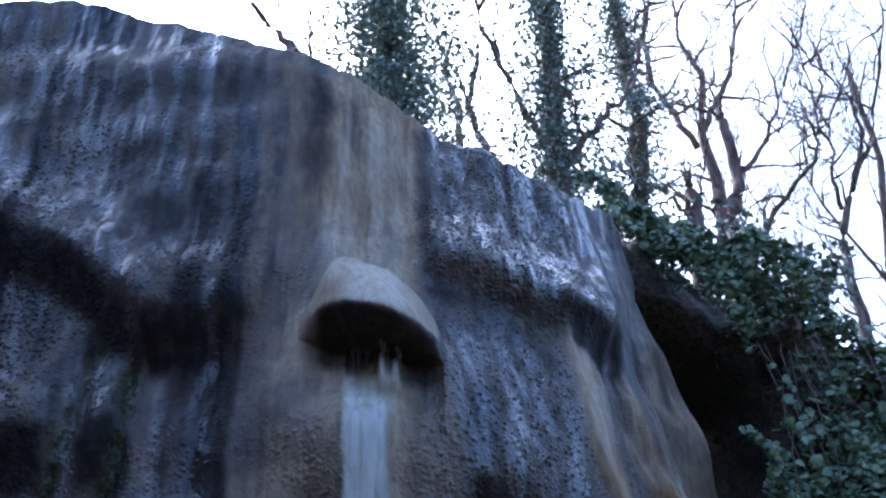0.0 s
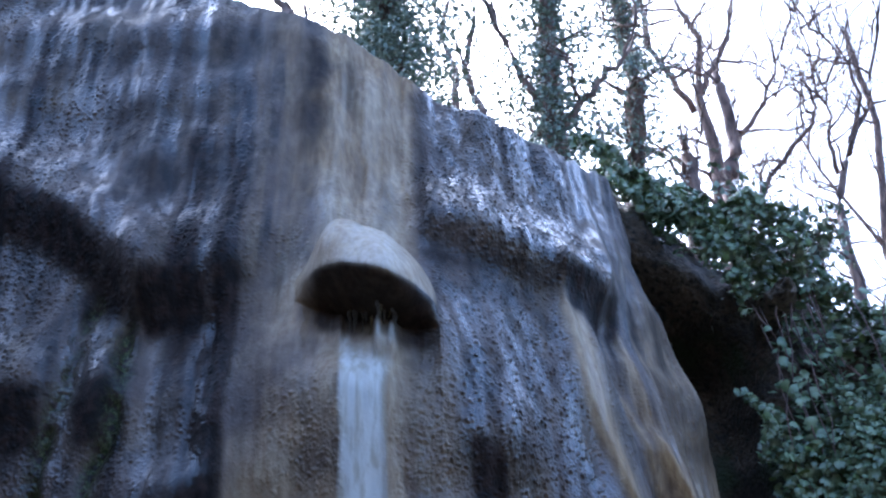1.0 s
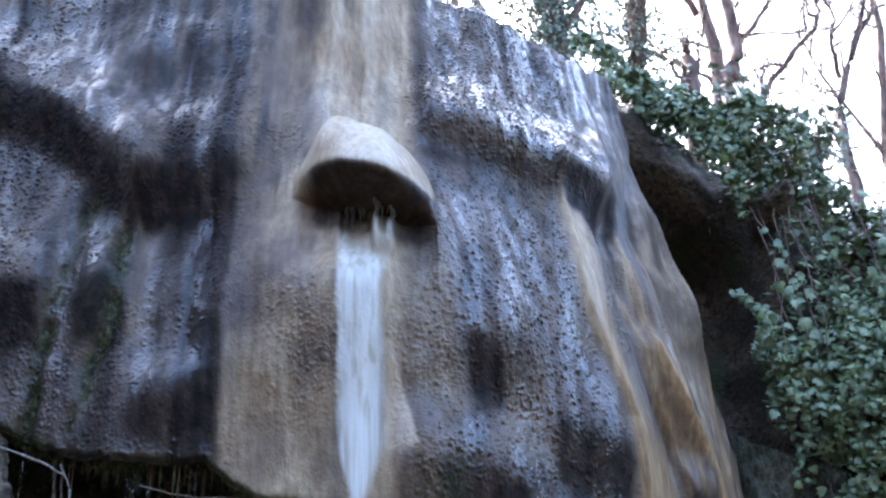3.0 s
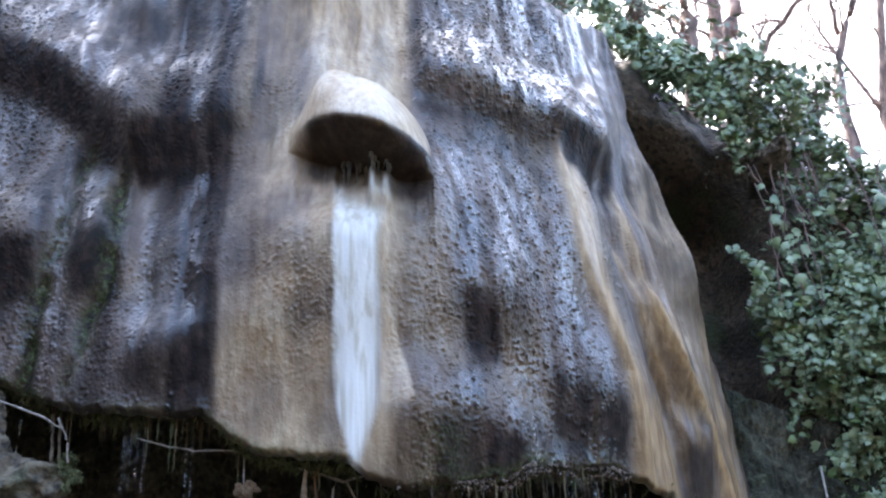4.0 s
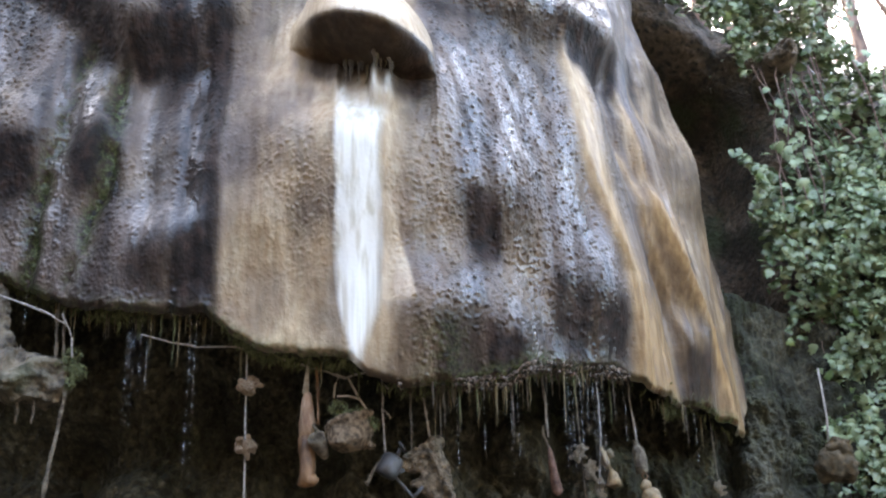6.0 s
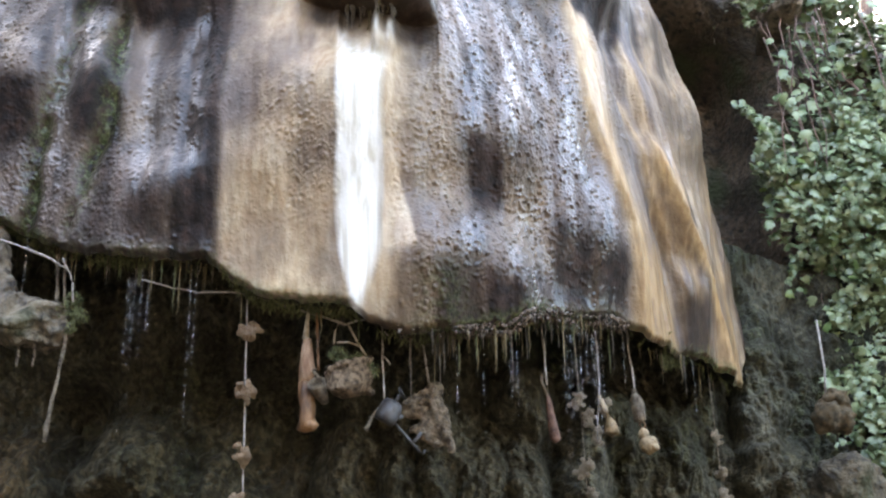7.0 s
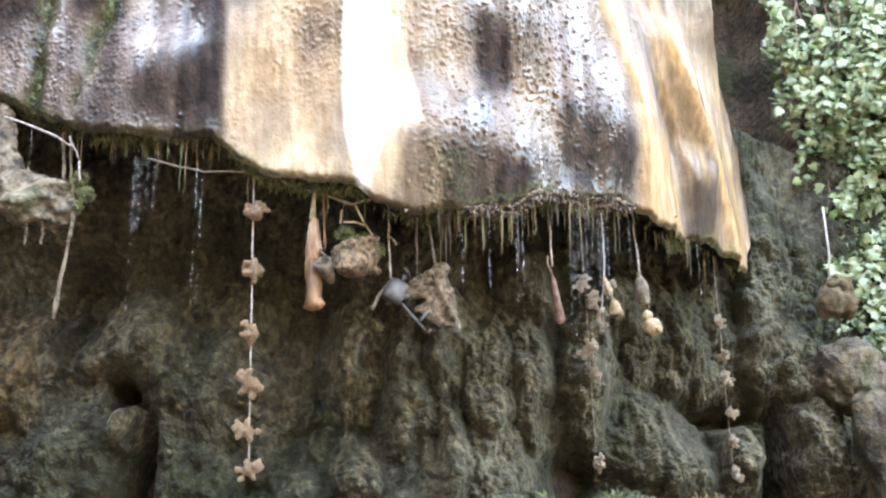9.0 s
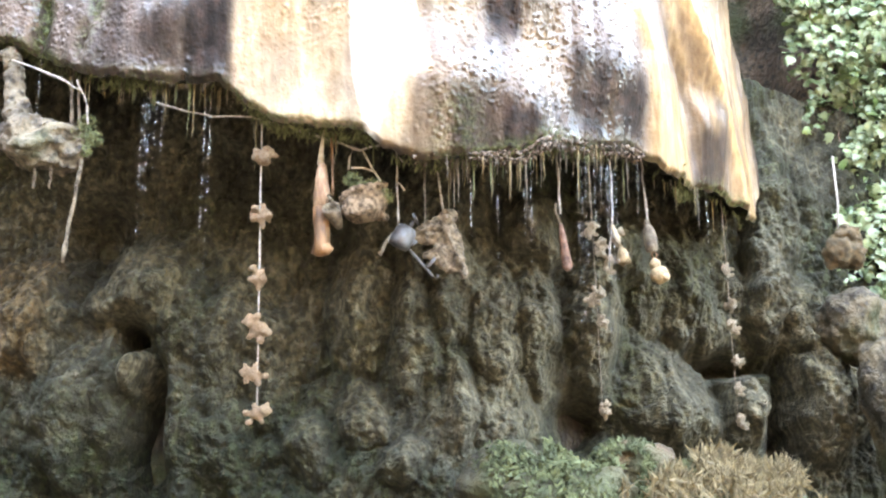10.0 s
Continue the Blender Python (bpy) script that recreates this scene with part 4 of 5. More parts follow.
tree("slender tree with patches of ivy on its trunk", 14.5, [[(2.98, 12.19), (3.13, 13.74), (3.2, 15.35), (3.14, 16.74), (3.23, 18.38)],
     [(3.2, 15.35), (3.49, 15.95), (3.87, 17.1)], [(2.97, 12.89), (3.46, 12.77), (3.74, 12.25)]], 0.14, 13, (1.0, 2),
     ((0, 0.10, 0.50, 0.68), (0, 0.50, 0.9, 0.45)), 9000)
tree("bare forked tree with reddish-brown bark", 20, [[(5.75, 15.24), (5.83, 16.73), (5.67, 18.38)],
     [(5.67, 18.38), (5.12, 19.31), (4.9, 20.29), (5.06, 22.55), (5.15, 24.25)], [(5.67, 18.38), (5.93, 19.92), (5.65, 21.45), (5.73, 23.64)],
     [(5.70, 18.43), (6.07, 19.11), (6.59, 20.22), (7.04, 21.93), (7.25, 23.39)]], 0.19, 14, (1.4, 3), every=2)
tree("bare crooked tree with spreading limbs", 18, [[(5.43, 13.5), (5.35, 14.7), (5.69, 15.83), (5.55, 16.92), (5.57, 17.48)],
     [(5.69, 15.83), (6.45, 16.88), (6.91, 18.0)], [(5.45, 13.62), (6.16, 15.04), (7.07, 16.04), (7.26, 16.71), (7.41, 19.19)]], 0.15, 15, (1.1, 3), every=2)
tree("bare tree with fine dense twigs", 17, [[(6.76, 11.31), (6.82, 12.13), (6.85, 13.67), (7.18, 14.6)],
     [(7.18, 14.6), (7.57, 15.7), (7.35, 17.05), (6.92, 18.06)], [(7.18, 14.6), (7.9, 15.95), (8.51, 18.28), (8.89, 20.12)],
     [(7.08, 14.48), (6.93, 15.1), (7.02, 15.98)]], 0.11, 16, (1.3, 3), every=1)
tree("small dead stump with broken branches", 15, [[(3.89, 12.32), (3.96, 13.04), (3.9, 13.47)], [(3.95, 12.94), (4.11, 13.25), (4.15, 13.57)],
     [(3.92, 12.73), (3.65, 13.05), (3.43, 13.27)]], 0.13, 17, (0.4, 1))
tree("thin bare sapling with upright shoots", 18, [[(0.64, 16.57), (0.71, 17.47), (0.46, 18.57), (0.62, 19.32)]], 0.08, 18, (0.9, 2))
tree("thin bare sapling leaning over the rock", 18, [[(1.28, 16.28), (1.06, 17.1), (0.87, 17.82), (1.11, 18.99)], [(0.87, 17.82), (0.61, 19.01)]], 0.09, 19, (0.9, 2))
tree("thin bare sapling at the edge of the rock", 11.5, [[(-1.39, 12.62), (-1.56, 12.96), (-1.79, 13.37), (-2.13, 13.74)],
     [(-1.39, 12.62), (-1.37, 13.1), (-1.36, 13.71), (-1.34, 14.34)], [(-1.56, 12.96), (-1.63, 13.42), (-1.81, 13.83)]], 0.065, 20, (0.35, 1), every=4)
tree("distant bare tree with a haze of twigs", 28, [[(12.6, 16.5), (12.4, 20.0), (12.9, 24.0), (13.0, 28.0)], [(12.4, 20.0), (11.0, 22.5), (10.4, 25.5)],
     [(12.5, 19.0), (13.9, 22.0), (14.2, 26.0)]], 0.15, 21, (2.6, 3), every=1)
tree("distant bare tree with thin upright twigs", 30, [[(10.6, 16.0), (10.5, 19.0), (10.9, 22.0)], [(10.5, 18.0), (9.6, 20.0), (9.3, 22.0)]], 0.12, 22, (2.2, 3), every=1)

tree("distant bare tree with pale thin twigs", 26, [[(8.3, 15.0), (8.2, 18.0), (8.7, 21.0)], [(8.2, 17.0), (7.5, 19.0), (7.4, 21.0)]], 0.11, 23, (1.9, 3), every=2)
tree("distant bare tree among others", 25, [[(4.6, 15.5), (4.8, 18.5), (4.5, 22.0)], [(4.7, 17.5), (3.9, 20.0)]], 0.10, 24, (1.7, 3), every=2)
tree("distant bare thicket of thin stems", 24, [[(9.6, 14.0), (9.7, 16.0), (9.4, 18.0)], [(9.6, 14.5), (10.3, 16.5)]], 0.09, 25, (1.6, 3), every=2)


# ---- ivy on the cliff ----
def ivy_edge(z):
    return np.interp(z, [2.8, 3.3, 3.6, 4.3, 5.2, 6.0, 7.0, 7.6, 8.2, 8.7, 9.1], [3.35, 3.12, 2.95, 2.87, 2.70, 2.74, 2.66, 2.42, 2.1, 1.85, 1.4])


def build_ivy():
    rng = np.random.default_rng(31)
    root = new("ivy")
    root.location = (3.4, 9.6, 3.0)
    tagged(root, "curtain of glossy green ivy hanging down the cliff", "ivy")
    n = 62000
    x, z = rng.uniform(1.4, 6.2, n), rng.uniform(2.8, 9.5, n)
    top = cliff_top(x) + 0.16 + 0.15 * layers(x * 2.5, x * 0, 0, 301, 3)
    ragged = 0.16 * layers(x * 0, z * 2.2, 0, 311, 3)
    inside = x - ivy_edge(z) - ragged
    clump = layers(x * 1.9, z * 1.6, 0, 321, 3)
    keep = (z < top - 0.22) & (inside > 0) & (rng.random(n) < np.clip(0.45 + 0.5 * fade(7.9, 8.3, z) * fade(3.0, 2.7, x) + 0.7 * fade(0.9, 0.4, top - z) + 1.6 * inside + 0.9 * clump - (0.40 - 0.7 * clump) * fade(5.2, 5.9, z) * (1 - fade(6.8, 7.4, z)) - (0.38 - 0.6 * clump) * fade(6.5, 6.9, z) * (1 - fade(7.5, 7.75, z + 0.3 * (x - 2.6))) * fade(3.5, 3.1, x) - (0.25 - 0.5 * clump) * fade(7.0, 7.5, z) * fade(0.35, 0.6, top - z), 0.0, 1.0))
    keep &= (z > 3.2 + 0.6 * clump) | (x > 4.2)
    x, z, clump = x[keep], z[keep], clump[keep]
    y = cliff_y(x, z) - 0.38 - 0.30 * clump - 0.12 * rng.random(len(x)) - 0.35 * fade(6.8, 8.0, z)
    P = np.stack([x - 3.4, y - 9.6, z - 3.0], -1)
    fr = leaf_frames(rng, len(P), (-0.1, -0.75, 0.5), 0.68, 0.7)
    size = 0.045 + 0.062 * rng.random(len(P)) ** 1.3
    near = np.where((z > 3.3) & (z < 5.6) & (x < 3.6))[0][:280]
    rest = np.setdiff1d(np.arange(len(P)), near)
    pick = rng.random(len(rest))
    young = pick < 0.05
    # higher up more leaves take the darker copy, as painted shade
    dim = pick > 1 - 0.32 * fade(5.6, 6.6, z[rest])
    fresh = ~young & ~dim
    leaf_mass("foliage", P[rest[fresh]], fr[rest[fresh]], size[rest[fresh]], LEAF_V, LEAF_F, LEAF, root)
    leaf_mass("dim_foliage", P[rest[dim & ~young]], fr[rest[dim & ~young]], size[rest[dim & ~young]], LEAF_V, LEAF_F, LEAF_DIM, root)
    leaf_mass("young_foliage", P[rest[young]], fr[rest[young]], size[rest[young]], LEAF_V, LEAF_F, LEAF_PALE, root)
    # leaves that trail over the brow
    bx = rng.uniform(1.75, 3.3, 2600)
    drop = np.abs(rng.normal(size=2600)) * (0.10 + 0.18 * np.clip(0.5 + grain(bx * 4, bx * 0, 0, 331), 0, 1))
    bz = cliff_top(bx) + 0.14 - drop
    B = np.stack([bx - 3.4, cliff_y(bx, bz) - 9.6 - 0.05 - 0.28 * rng.random(2600), bz - 3.0], -1)
    leaf_mass("brow_foliage", B, leaf_frames(rng, 2600, (-0.1, -0.6, 0.65), 0.7, 0.7), 0.045 + 0.06 * rng.random(2600), LEAF_V, LEAF_F, LEAF, root)
    me = bpy.data.meshes.new("leaf")
    me.from_pydata([tuple(v) for v in LEAF_V], [], LEAF_F)
    me.materials.append(LEAF)
    for k in near:
        ob = new("leaf", me)
        ob.parent = root
        ob.matrix_basis = Matrix.Translation(P[k]) @ Matrix(fr[k].tolist()).to_4x4() @ Matrix.Scale(size[k], 4)
    # trailing stems
    for k in range(16):
        x0, z0 = rng.uniform(2.75, 3.9), rng.uniform(7.2, 7.9)
        p, pts = Vector((x0 - 3.4, float(cliff_y(x0, z0)) - 10.25, z0 - 3.0)), []
        for _ in range(14):
            pts.append(p.copy())
            p = p + Vector((rng.normal() * 0.04 + 0.025, rng.normal() * 0.03, -rng.uniform(0.10, 0.26)))
        v, f = tube(pts, [0.008 - 0.0004 * i for i in range(14)], 5)
        raw("stem", v, f, BARK, root)
        Q = np.array([pts[i] for i in rng.integers(2, 14, 16)]) + rng.normal(size=(16, 3)) * 0.05
        leaf_mass("trailing_foliage", Q, leaf_frames(rng, 16, (-0.1, -0.75, 0.55), 0.5), rng.uniform(0.07, 0.13, 16), LEAF_V, LEAF_F, LEAF, root)


build_ivy()


def build_shrub():
    """A twiggy evergreen shrub on the cliff's brow."""
    rng = np.random.default_rng(37)
    base = Vector((3.45, 10.35, float(cliff_top(3.45)) - 0.1))
    root = new("shrub")
    root.location = base
    tagged(root, "twiggy dark-leaved shrub on the cliff's brow", "shrub")
    tips, v, f = [], [], []
    for k in range(13):
        w = rng.uniform(-0.9, 0.9)
        way = Vector((w, rng.normal() * 0.3, 0.8))
        twigs(rng, v, f, Vector((0.25 * w, 0, 0)), way, rng.uniform(0.5, 0.85), 0.022, 2)
    tagged(raw("crown", v, f, BARK, root), kind="stuff")
    V = np.array(v)
    P = V[rng.integers(0, len(V), 900)] + rng.normal(size=(900, 3)) * 0.06
    leaf_mass("foliage", P, leaf_frames(rng, 900, (0, -0.7, 0.6), 0.8), rng.uniform(0.06, 0.11, 900), KITE_V, KITE_F, LEAF_DIM, root)


build_shrub()

# ---- materials of the hanging things ----
CRUST = simple("tufa_crust", (0.075, 0.056, 0.038), (0.26, 0.21, 0.145), 22, 0.8, 1.0, 0.03)
TOY = simple("petrified_plush", (0.18, 0.105, 0.055), (0.56, 0.39, 0.24), 30, 0.85, 1.0, 0.02)
TOY_PALE = simple("pale_petrified_plush", (0.20, 0.148, 0.092), (0.50, 0.405, 0.28), 30, 0.85, 1.0, 0.02)
CREAM = simple("cream_calcite", (0.30, 0.25, 0.18), (0.55, 0.49, 0.40), 25, 0.6, 0.6, 0.006)
FADED = simple("faded_pink_calcite", (0.17, 0.085, 0.045), (0.46, 0.31, 0.20), 22, 0.6, 0.9, 0.012, (1, 1, 0.35))
RUSTY = simple("rust_stained_calcite", (0.06, 0.027, 0.011), (0.23, 0.12, 0.052), 16, 0.6, 0.8, 0.008, (1, 1, 0.4))
STEEL = simple("dull_grey_metal", (0.04, 0.032, 0.028), (0.11, 0.115, 0.12), 14, 0.5, 0.4, 0.006, metal=0.3)
CORD = simple("pale_crusted_cord", (0.18, 0.155, 0.13), (0.42, 0.38, 0.33), 60, 0.8, 0.6, 0.003)
MOSS = simple("wet_moss", (0.045, 0.058, 0.018), (0.18, 0.19, 0.085), 30, 0.8, 0.8, 0.01)
DEEP_MOSS = simple("deep_green_moss", (0.020, 0.028, 0.009), (0.095, 0.110, 0.042), 9, 0.85, 0.6, 0.01)
TAN_STONE = simple("tan_calcite", (0.15, 0.105, 0.055), (0.36, 0.26, 0.145), 25, 0.6, 0.8, 0.008)
REED = simple("dry_grass", (0.070, 0.055, 0.023), (0.20, 0.152, 0.072), 30, 0.8, 0.5, 0.006)
WATER, _n, _l, _b = material("falling_water", 0.05)
_b.inputs["Transmission Weight"].default_value = 0.85
_b.inputs["IOR"].default_value = 1.33


def lathe(profile, sides=16, ripple=0.0, seed=0):
    bm = bmesh.new()
    rows = []
    for r, z in profile:
        w = [2 * math.pi * k / sides for k in range(sides)]
        rows.append([bm.verts.new((r * math.cos(a) * (1 + ripple * float(grain(math.cos(a) * 2, math.sin(a) * 2, z * 18, seed))),
                                   r * math.sin(a) * (1 + ripple * float(grain(math.cos(a) * 2 + 5, math.sin(a) * 2, z * 18, seed))), z)) for a in w])
    for a, b in zip(rows, rows[1:]):
        for k in range(sides):
            bm.faces.new((a[k], a[(k + 1) % sides], b[(k + 1) % sides], b[k]))
    if profile[0][0] > 0.004:
        bm.faces.new(reversed(rows[0]))
    if profile[-1][0] > 0.004:
        bm.faces.new(rows[-1])
    bmesh.ops.recalc_face_normals(bm, faces=bm.faces)
    return bm


def lumps(items, seed, rough=0.18, subdiv=2):
    """Rounded lumps (x, y, z, rx, ry, rz) joined in one mesh."""
    bm = bmesh.new()
    for k, (x, y, z, a, b, c) in enumerate(items):
        one = lump_verts((a, b, c), seed + k, rough, 2.2, subdiv)
        me = bpy.data.meshes.new("piece")
        bmesh.ops.translate(one, verts=one.verts, vec=(x, y, z))
        one.to_mesh(me)
        one.free()
        bm.from_mesh(me)
        bpy.data.meshes.remove(me)
    return bm


def fused(ob, voxel):
    """Melts a thing's lumps into one skin."""
    m = ob.modifiers.new("fuse", "REMESH")
    m.mode, m.voxel_size, m.use_smooth_shade = "VOXEL", voxel, True
    return ob


def tuft(name, spots, count, size, parent, seed, label="", mat=None):
    """A fuzzy moss tuft of many tiny blades."""
    rng = np.random.default_rng(seed)
    P = []
    for x, y, z, r in spots:
        d = rng.normal(size=(count, 3))
        d /= np.linalg.norm(d, axis=1, keepdims=True)
        P.append(np.array([x, y, z]) + d * r * rng.uniform(0.6, 1.1, (count, 1)) * np.array([1, 1, 0.8]))
    P = np.concatenate(P)
    fr = leaf_frames(rng, len(P), (0, -0.8, 0.5), 0.8, 0.7)
    ob = leaf_mass(name, P, fr, rng.uniform(0.6, 1.4, len(P)) * size, KITE_V * np.array([0.5, 1, 1]), KITE_F, mat or MOSS, parent)
    return tagged(ob, label)


def root_of(name, place, label, category, group=""):
    ob = new(name)
    ob.location = place
    return tagged(ob, label, category, group)


def cord(name, points, radius, label, mat=None, category="cord"):
    rng = np.random.default_rng(int(abs(points[0][0]) * 1000) + 3)
    pts = bend(rng, points, radius * 0.3)
    x, y, z = points[0]
    pts = [p - Vector((x, y, z)) for p in pts]
    v, f = tube(pts, [radius * (1 + 0.35 * rng.normal() * 0.5) for _ in pts], 6)
    ob = raw(name, v, f, mat or CORD)
    ob.location = (x, y, z)
    return tagged(ob, label, category)


# ---- strings of small stone-crusted toys ----
def toy(place, turn, size, seed, mat, group):
    """A small bear-like bundle: body, head, ears, arms and legs as plain lumps."""
    r = np.random.default_rng(seed)
    j = lambda s: s * r.normal()
    items = [(0, 0, 0, 0.30, 0.26, 0.36), (j(0.04), -0.08, 0.42, 0.25, 0.23, 0.23), (-0.17, -0.05, 0.60, 0.09, 0.07, 0.09), (0.17, -0.05, 0.60, 0.09, 0.07, 0.09),
             (-0.36, -0.10 + j(0.05), 0.12 + j(0.1), 0.19, 0.11, 0.12), (0.36, -0.10 + j(0.05), 0.12 + j(0.1), 0.19, 0.11, 0.12),
             (-0.22, -0.22, -0.36 + j(0.05), 0.13, 0.20, 0.15), (0.22, -0.22, -0.36 + j(0.05), 0.13, 0.20, 0.15), (0, -0.30, 0.37, 0.11, 0.09, 0.09)]
    ob = fused(part("toy", lumps(items, seed, 0.34, 3), mat), 0.045)
    ob.matrix_basis = pose(*place, 0, 0, 0) @ pose(0, 0, 0, *turn) @ Matrix.Scale(size, 4)
    return tagged(ob, "small plush toy turned to tan stone, tied on a cord", "toy", group)


def toy_string(x, y, top, bottom, places, mat, group, seed, label, size, sway=0.0):
    cord("cord", [(x, y, top), (x + sway * 0.5, y, (top + bottom) / 2), (x + sway, y, bottom)], 0.0045 if mat == TOY else 0.003, label, CORD if mat == TOY else CRUST)
    rng = np.random.default_rng(seed)
    for k, (tx, tz) in enumerate(places):
        turn = (rng.normal() * 35, rng.normal() * 75, rng.normal() * 55)
        toy((tx, y - 0.03, tz), turn, size * rng.uniform(0.9, 1.12), seed * 10 + k, mat, group)


toy_string(-0.985, 7.0, 3.99, 2.36, [(-0.965, 3.74), (-0.985, 3.42), (-0.96, 3.09), (-0.955, 2.81), (-0.97, 2.57), (-0.945, 2.37)], TOY, "toys on the long cord", 41,
           "thin pale cord hanging from the rock lip with toys", 0.125, 0.03)
toy_string(1.85, 8.55, 3.98, 2.50, [(1.85, 3.48), (1.875, 3.25), (1.87, 3.10), (1.885, 2.88), (1.885, 2.70), (1.89, 2.49)], TOY_PALE, "toys on the far cord", 42,
           "thin cord with pale toys before a rock recess", 0.092, 0.03)
toy_string(0.845, 7.5, 3.95, 2.42, [(0.86, 3.08), (0.89, 2.94), (0.885, 2.45)], TOY_PALE, "toys on the middle cord", 43,
           "thin dripping cord with three pale toys", 0.10, 0.04)
for k, (x, z) in enumerate([(0.84, 3.47), (0.90, 3.37), (0.94, 3.27), (0.99, 3.44)]):
    toy((x, 7.5, z), (10 * k, 40 - 30 * k, 25 * k), 0.10, 440 + k, TOY_PALE, "toys in the wet bundle")
cord("cord", [(0.97, 7.5, 3.95), (0.98, 7.5, 3.6), (0.94, 7.5, 3.24)], 0.004, "wet cord with a bundle of pale toys")


# ---- single hanging things ----
def wind_sock():
    root = root_of("stocking", (-0.645, 6.95, 3.20), "long stone-crusted stocking, pinkish tan above and rusty below", "stocking")
    v, f = tube([(0.005, 0, 0.69), (-0.005, 0, 0.60), (-0.01, 0, 0.50)], [0.009, 0.011, 0.020], 8)
    raw("neck", v, f, CREAM, root)
    part("upper_leg", lathe([(0.019, 0.50), (0.027, 0.46), (0.033, 0.41), (0.037, 0.34), (0.038, 0.26)], 20, 0.35, 3), FADED, root, "paler pinkish upper half")
    part("lower_leg", lathe([(0.039, 0.262), (0.041, 0.20), (0.040, 0.13), (0.044, 0.06), (0.038, 0.01), (0.018, -0.005)], 20, 0.45, 5), RUSTY, root, "rust-stained lower half")
    part("toe", lumps([(0.025, -0.01, 0.03, 0.045, 0.04, 0.035)], 7), RUSTY, root)


wind_sock()


def hung_cup():
    root = root_of("jug", (-0.57, 6.93, 3.33), "small dark stone-crusted jug tipped on a cord", "jug")
    bm = lathe([(0.018, 0.0), (0.030, 0.03), (0.044, 0.09), (0.050, 0.13), (0.047, 0.14), (0.036, 0.13), (0.030, 0.09), (0.01, 0.05)], 18, 0.08, 9)
    bmesh.ops.rotate(bm, verts=bm.verts, cent=(0, 0, 0.07), matrix=Matrix.Rotation(radians(50), 3, "X") @ Matrix.Rotation(radians(-18), 3, "Y"))
    part("body", bm, CRUST, root)
    v, f = tube([(0.0, -0.02, 0.14), (-0.03, -0.03, 0.17), (-0.04, 0.0, 0.19), (-0.01, 0.0, 0.20)], [0.008] * 4, 6)
    raw("handle", v, f, CRUST, root)
    cord("cord", [(-0.595, 6.93, 3.84), (-0.59, 6.93, 3.70), (-0.585, 6.93, 3.52)], 0.007, "thick rusty cord holding a small jug", RUSTY)


hung_cup()


def basket():
    root = root_of("basket", (-0.42, 6.95, 3.37), "round mossy stone-crusted basket with a cord handle", "basket")
    bowl = fused(part("bowl", lumps([(0, 0, 0.11, 0.125, 0.12, 0.10), (-0.02, -0.02, 0.06, 0.10, 0.10, 0.06)] + [(0.115 * math.cos(a * 0.42), 0.11 * math.sin(a * 0.42), 0.035 + 0.012 * (a % 15), 0.022, 0.022, 0.02) for a in range(60)], 51, 0.2, 2), simple("ochre_tufa_crust", (0.075, 0.050, 0.028), (0.38, 0.27, 0.17), 42, 0.85, 1.0, 0.03), root), 0.010)
    tuft("moss_cap", [(-0.06, -0.01, 0.24, 0.055), (0.05, -0.01, 0.20, 0.06), (0.11, -0.02, 0.15, 0.05), (0.0, -0.02, 0.20, 0.05)], 230, 0.020, bowl, 53, "green moss growing over the basket")
    for a in ([(-0.085, 0, 0.30), (-0.08, 0, 0.37), (-0.06, 0, 0.42)], [(0.09, 0, 0.23), (0.04, 0, 0.31), (-0.01, 0, 0.41)], [(-0.07, 0, 0.31), (-0.01, 0, 0.31), (0.05, 0, 0.29)]):
        v, f = tube(a, [0.006] * 3, 6)
        raw("handle", v, f, CREAM, root)


basket()


def watering_can():
    root = root_of("watering_can", (-0.21, 6.95, 3.24), "small grey metal watering can hanging tilted", "watering can")
    tilt = Matrix.Rotation(radians(28), 3, "Y")
    bm = lathe([(0.02, -0.005), (0.055, 0.0), (0.060, 0.03), (0.058, 0.09), (0.045, 0.115), (0.02, 0.12)], 18, 0.06, 11)
    bmesh.ops.rotate(bm, verts=bm.verts, cent=(0, 0, 0.06), matrix=tilt)
    part("body", bm, STEEL, root)
    v, f = tube([(0.03, -0.02, 0.09), (0.05, -0.03, 0.125), (0.055, -0.03, 0.14)], [0.014, 0.010, 0.009], 8)
    spout = raw("spout", v, f, STEEL, root)
    bm = lathe([(0.004, 0.0), (0.034, 0.0), (0.036, 0.008), (0.004, 0.014)], 14)
    bmesh.ops.rotate(bm, verts=bm.verts, cent=(0, 0, 0), matrix=Matrix.Rotation(radians(62), 3, "Y"))
    bmesh.ops.translate(bm, verts=bm.verts, vec=(0.062, -0.03, 0.145))
    part("rose", bm, STEEL, spout, "round sprinkler rose")
    v, f = tube([(-0.05, 0, 0.08), (-0.09, 0, 0.03), (-0.11, 0, -0.02), (-0.125, 0, -0.035)], [0.012, 0.009, 0.009, 0.016], 7)
    raw("handle", v, f, CRUST, root)
    cord("cord", [(-0.25, 6.95, 3.78), (-0.245, 6.95, 3.60), (-0.235, 6.95, 3.36)], 0.006, "crusted cord holding a small watering can")
    for z, d in ((3.74, 0.045), (3.60, 0.05)):
        cord("hook", [(-0.248, 6.94, z), (-0.225, 6.94, z - d * 0.35), (-0.205, 6.94, z - d)], 0.006, "short pale hook on a crusted cord", category="hook")


watering_can()


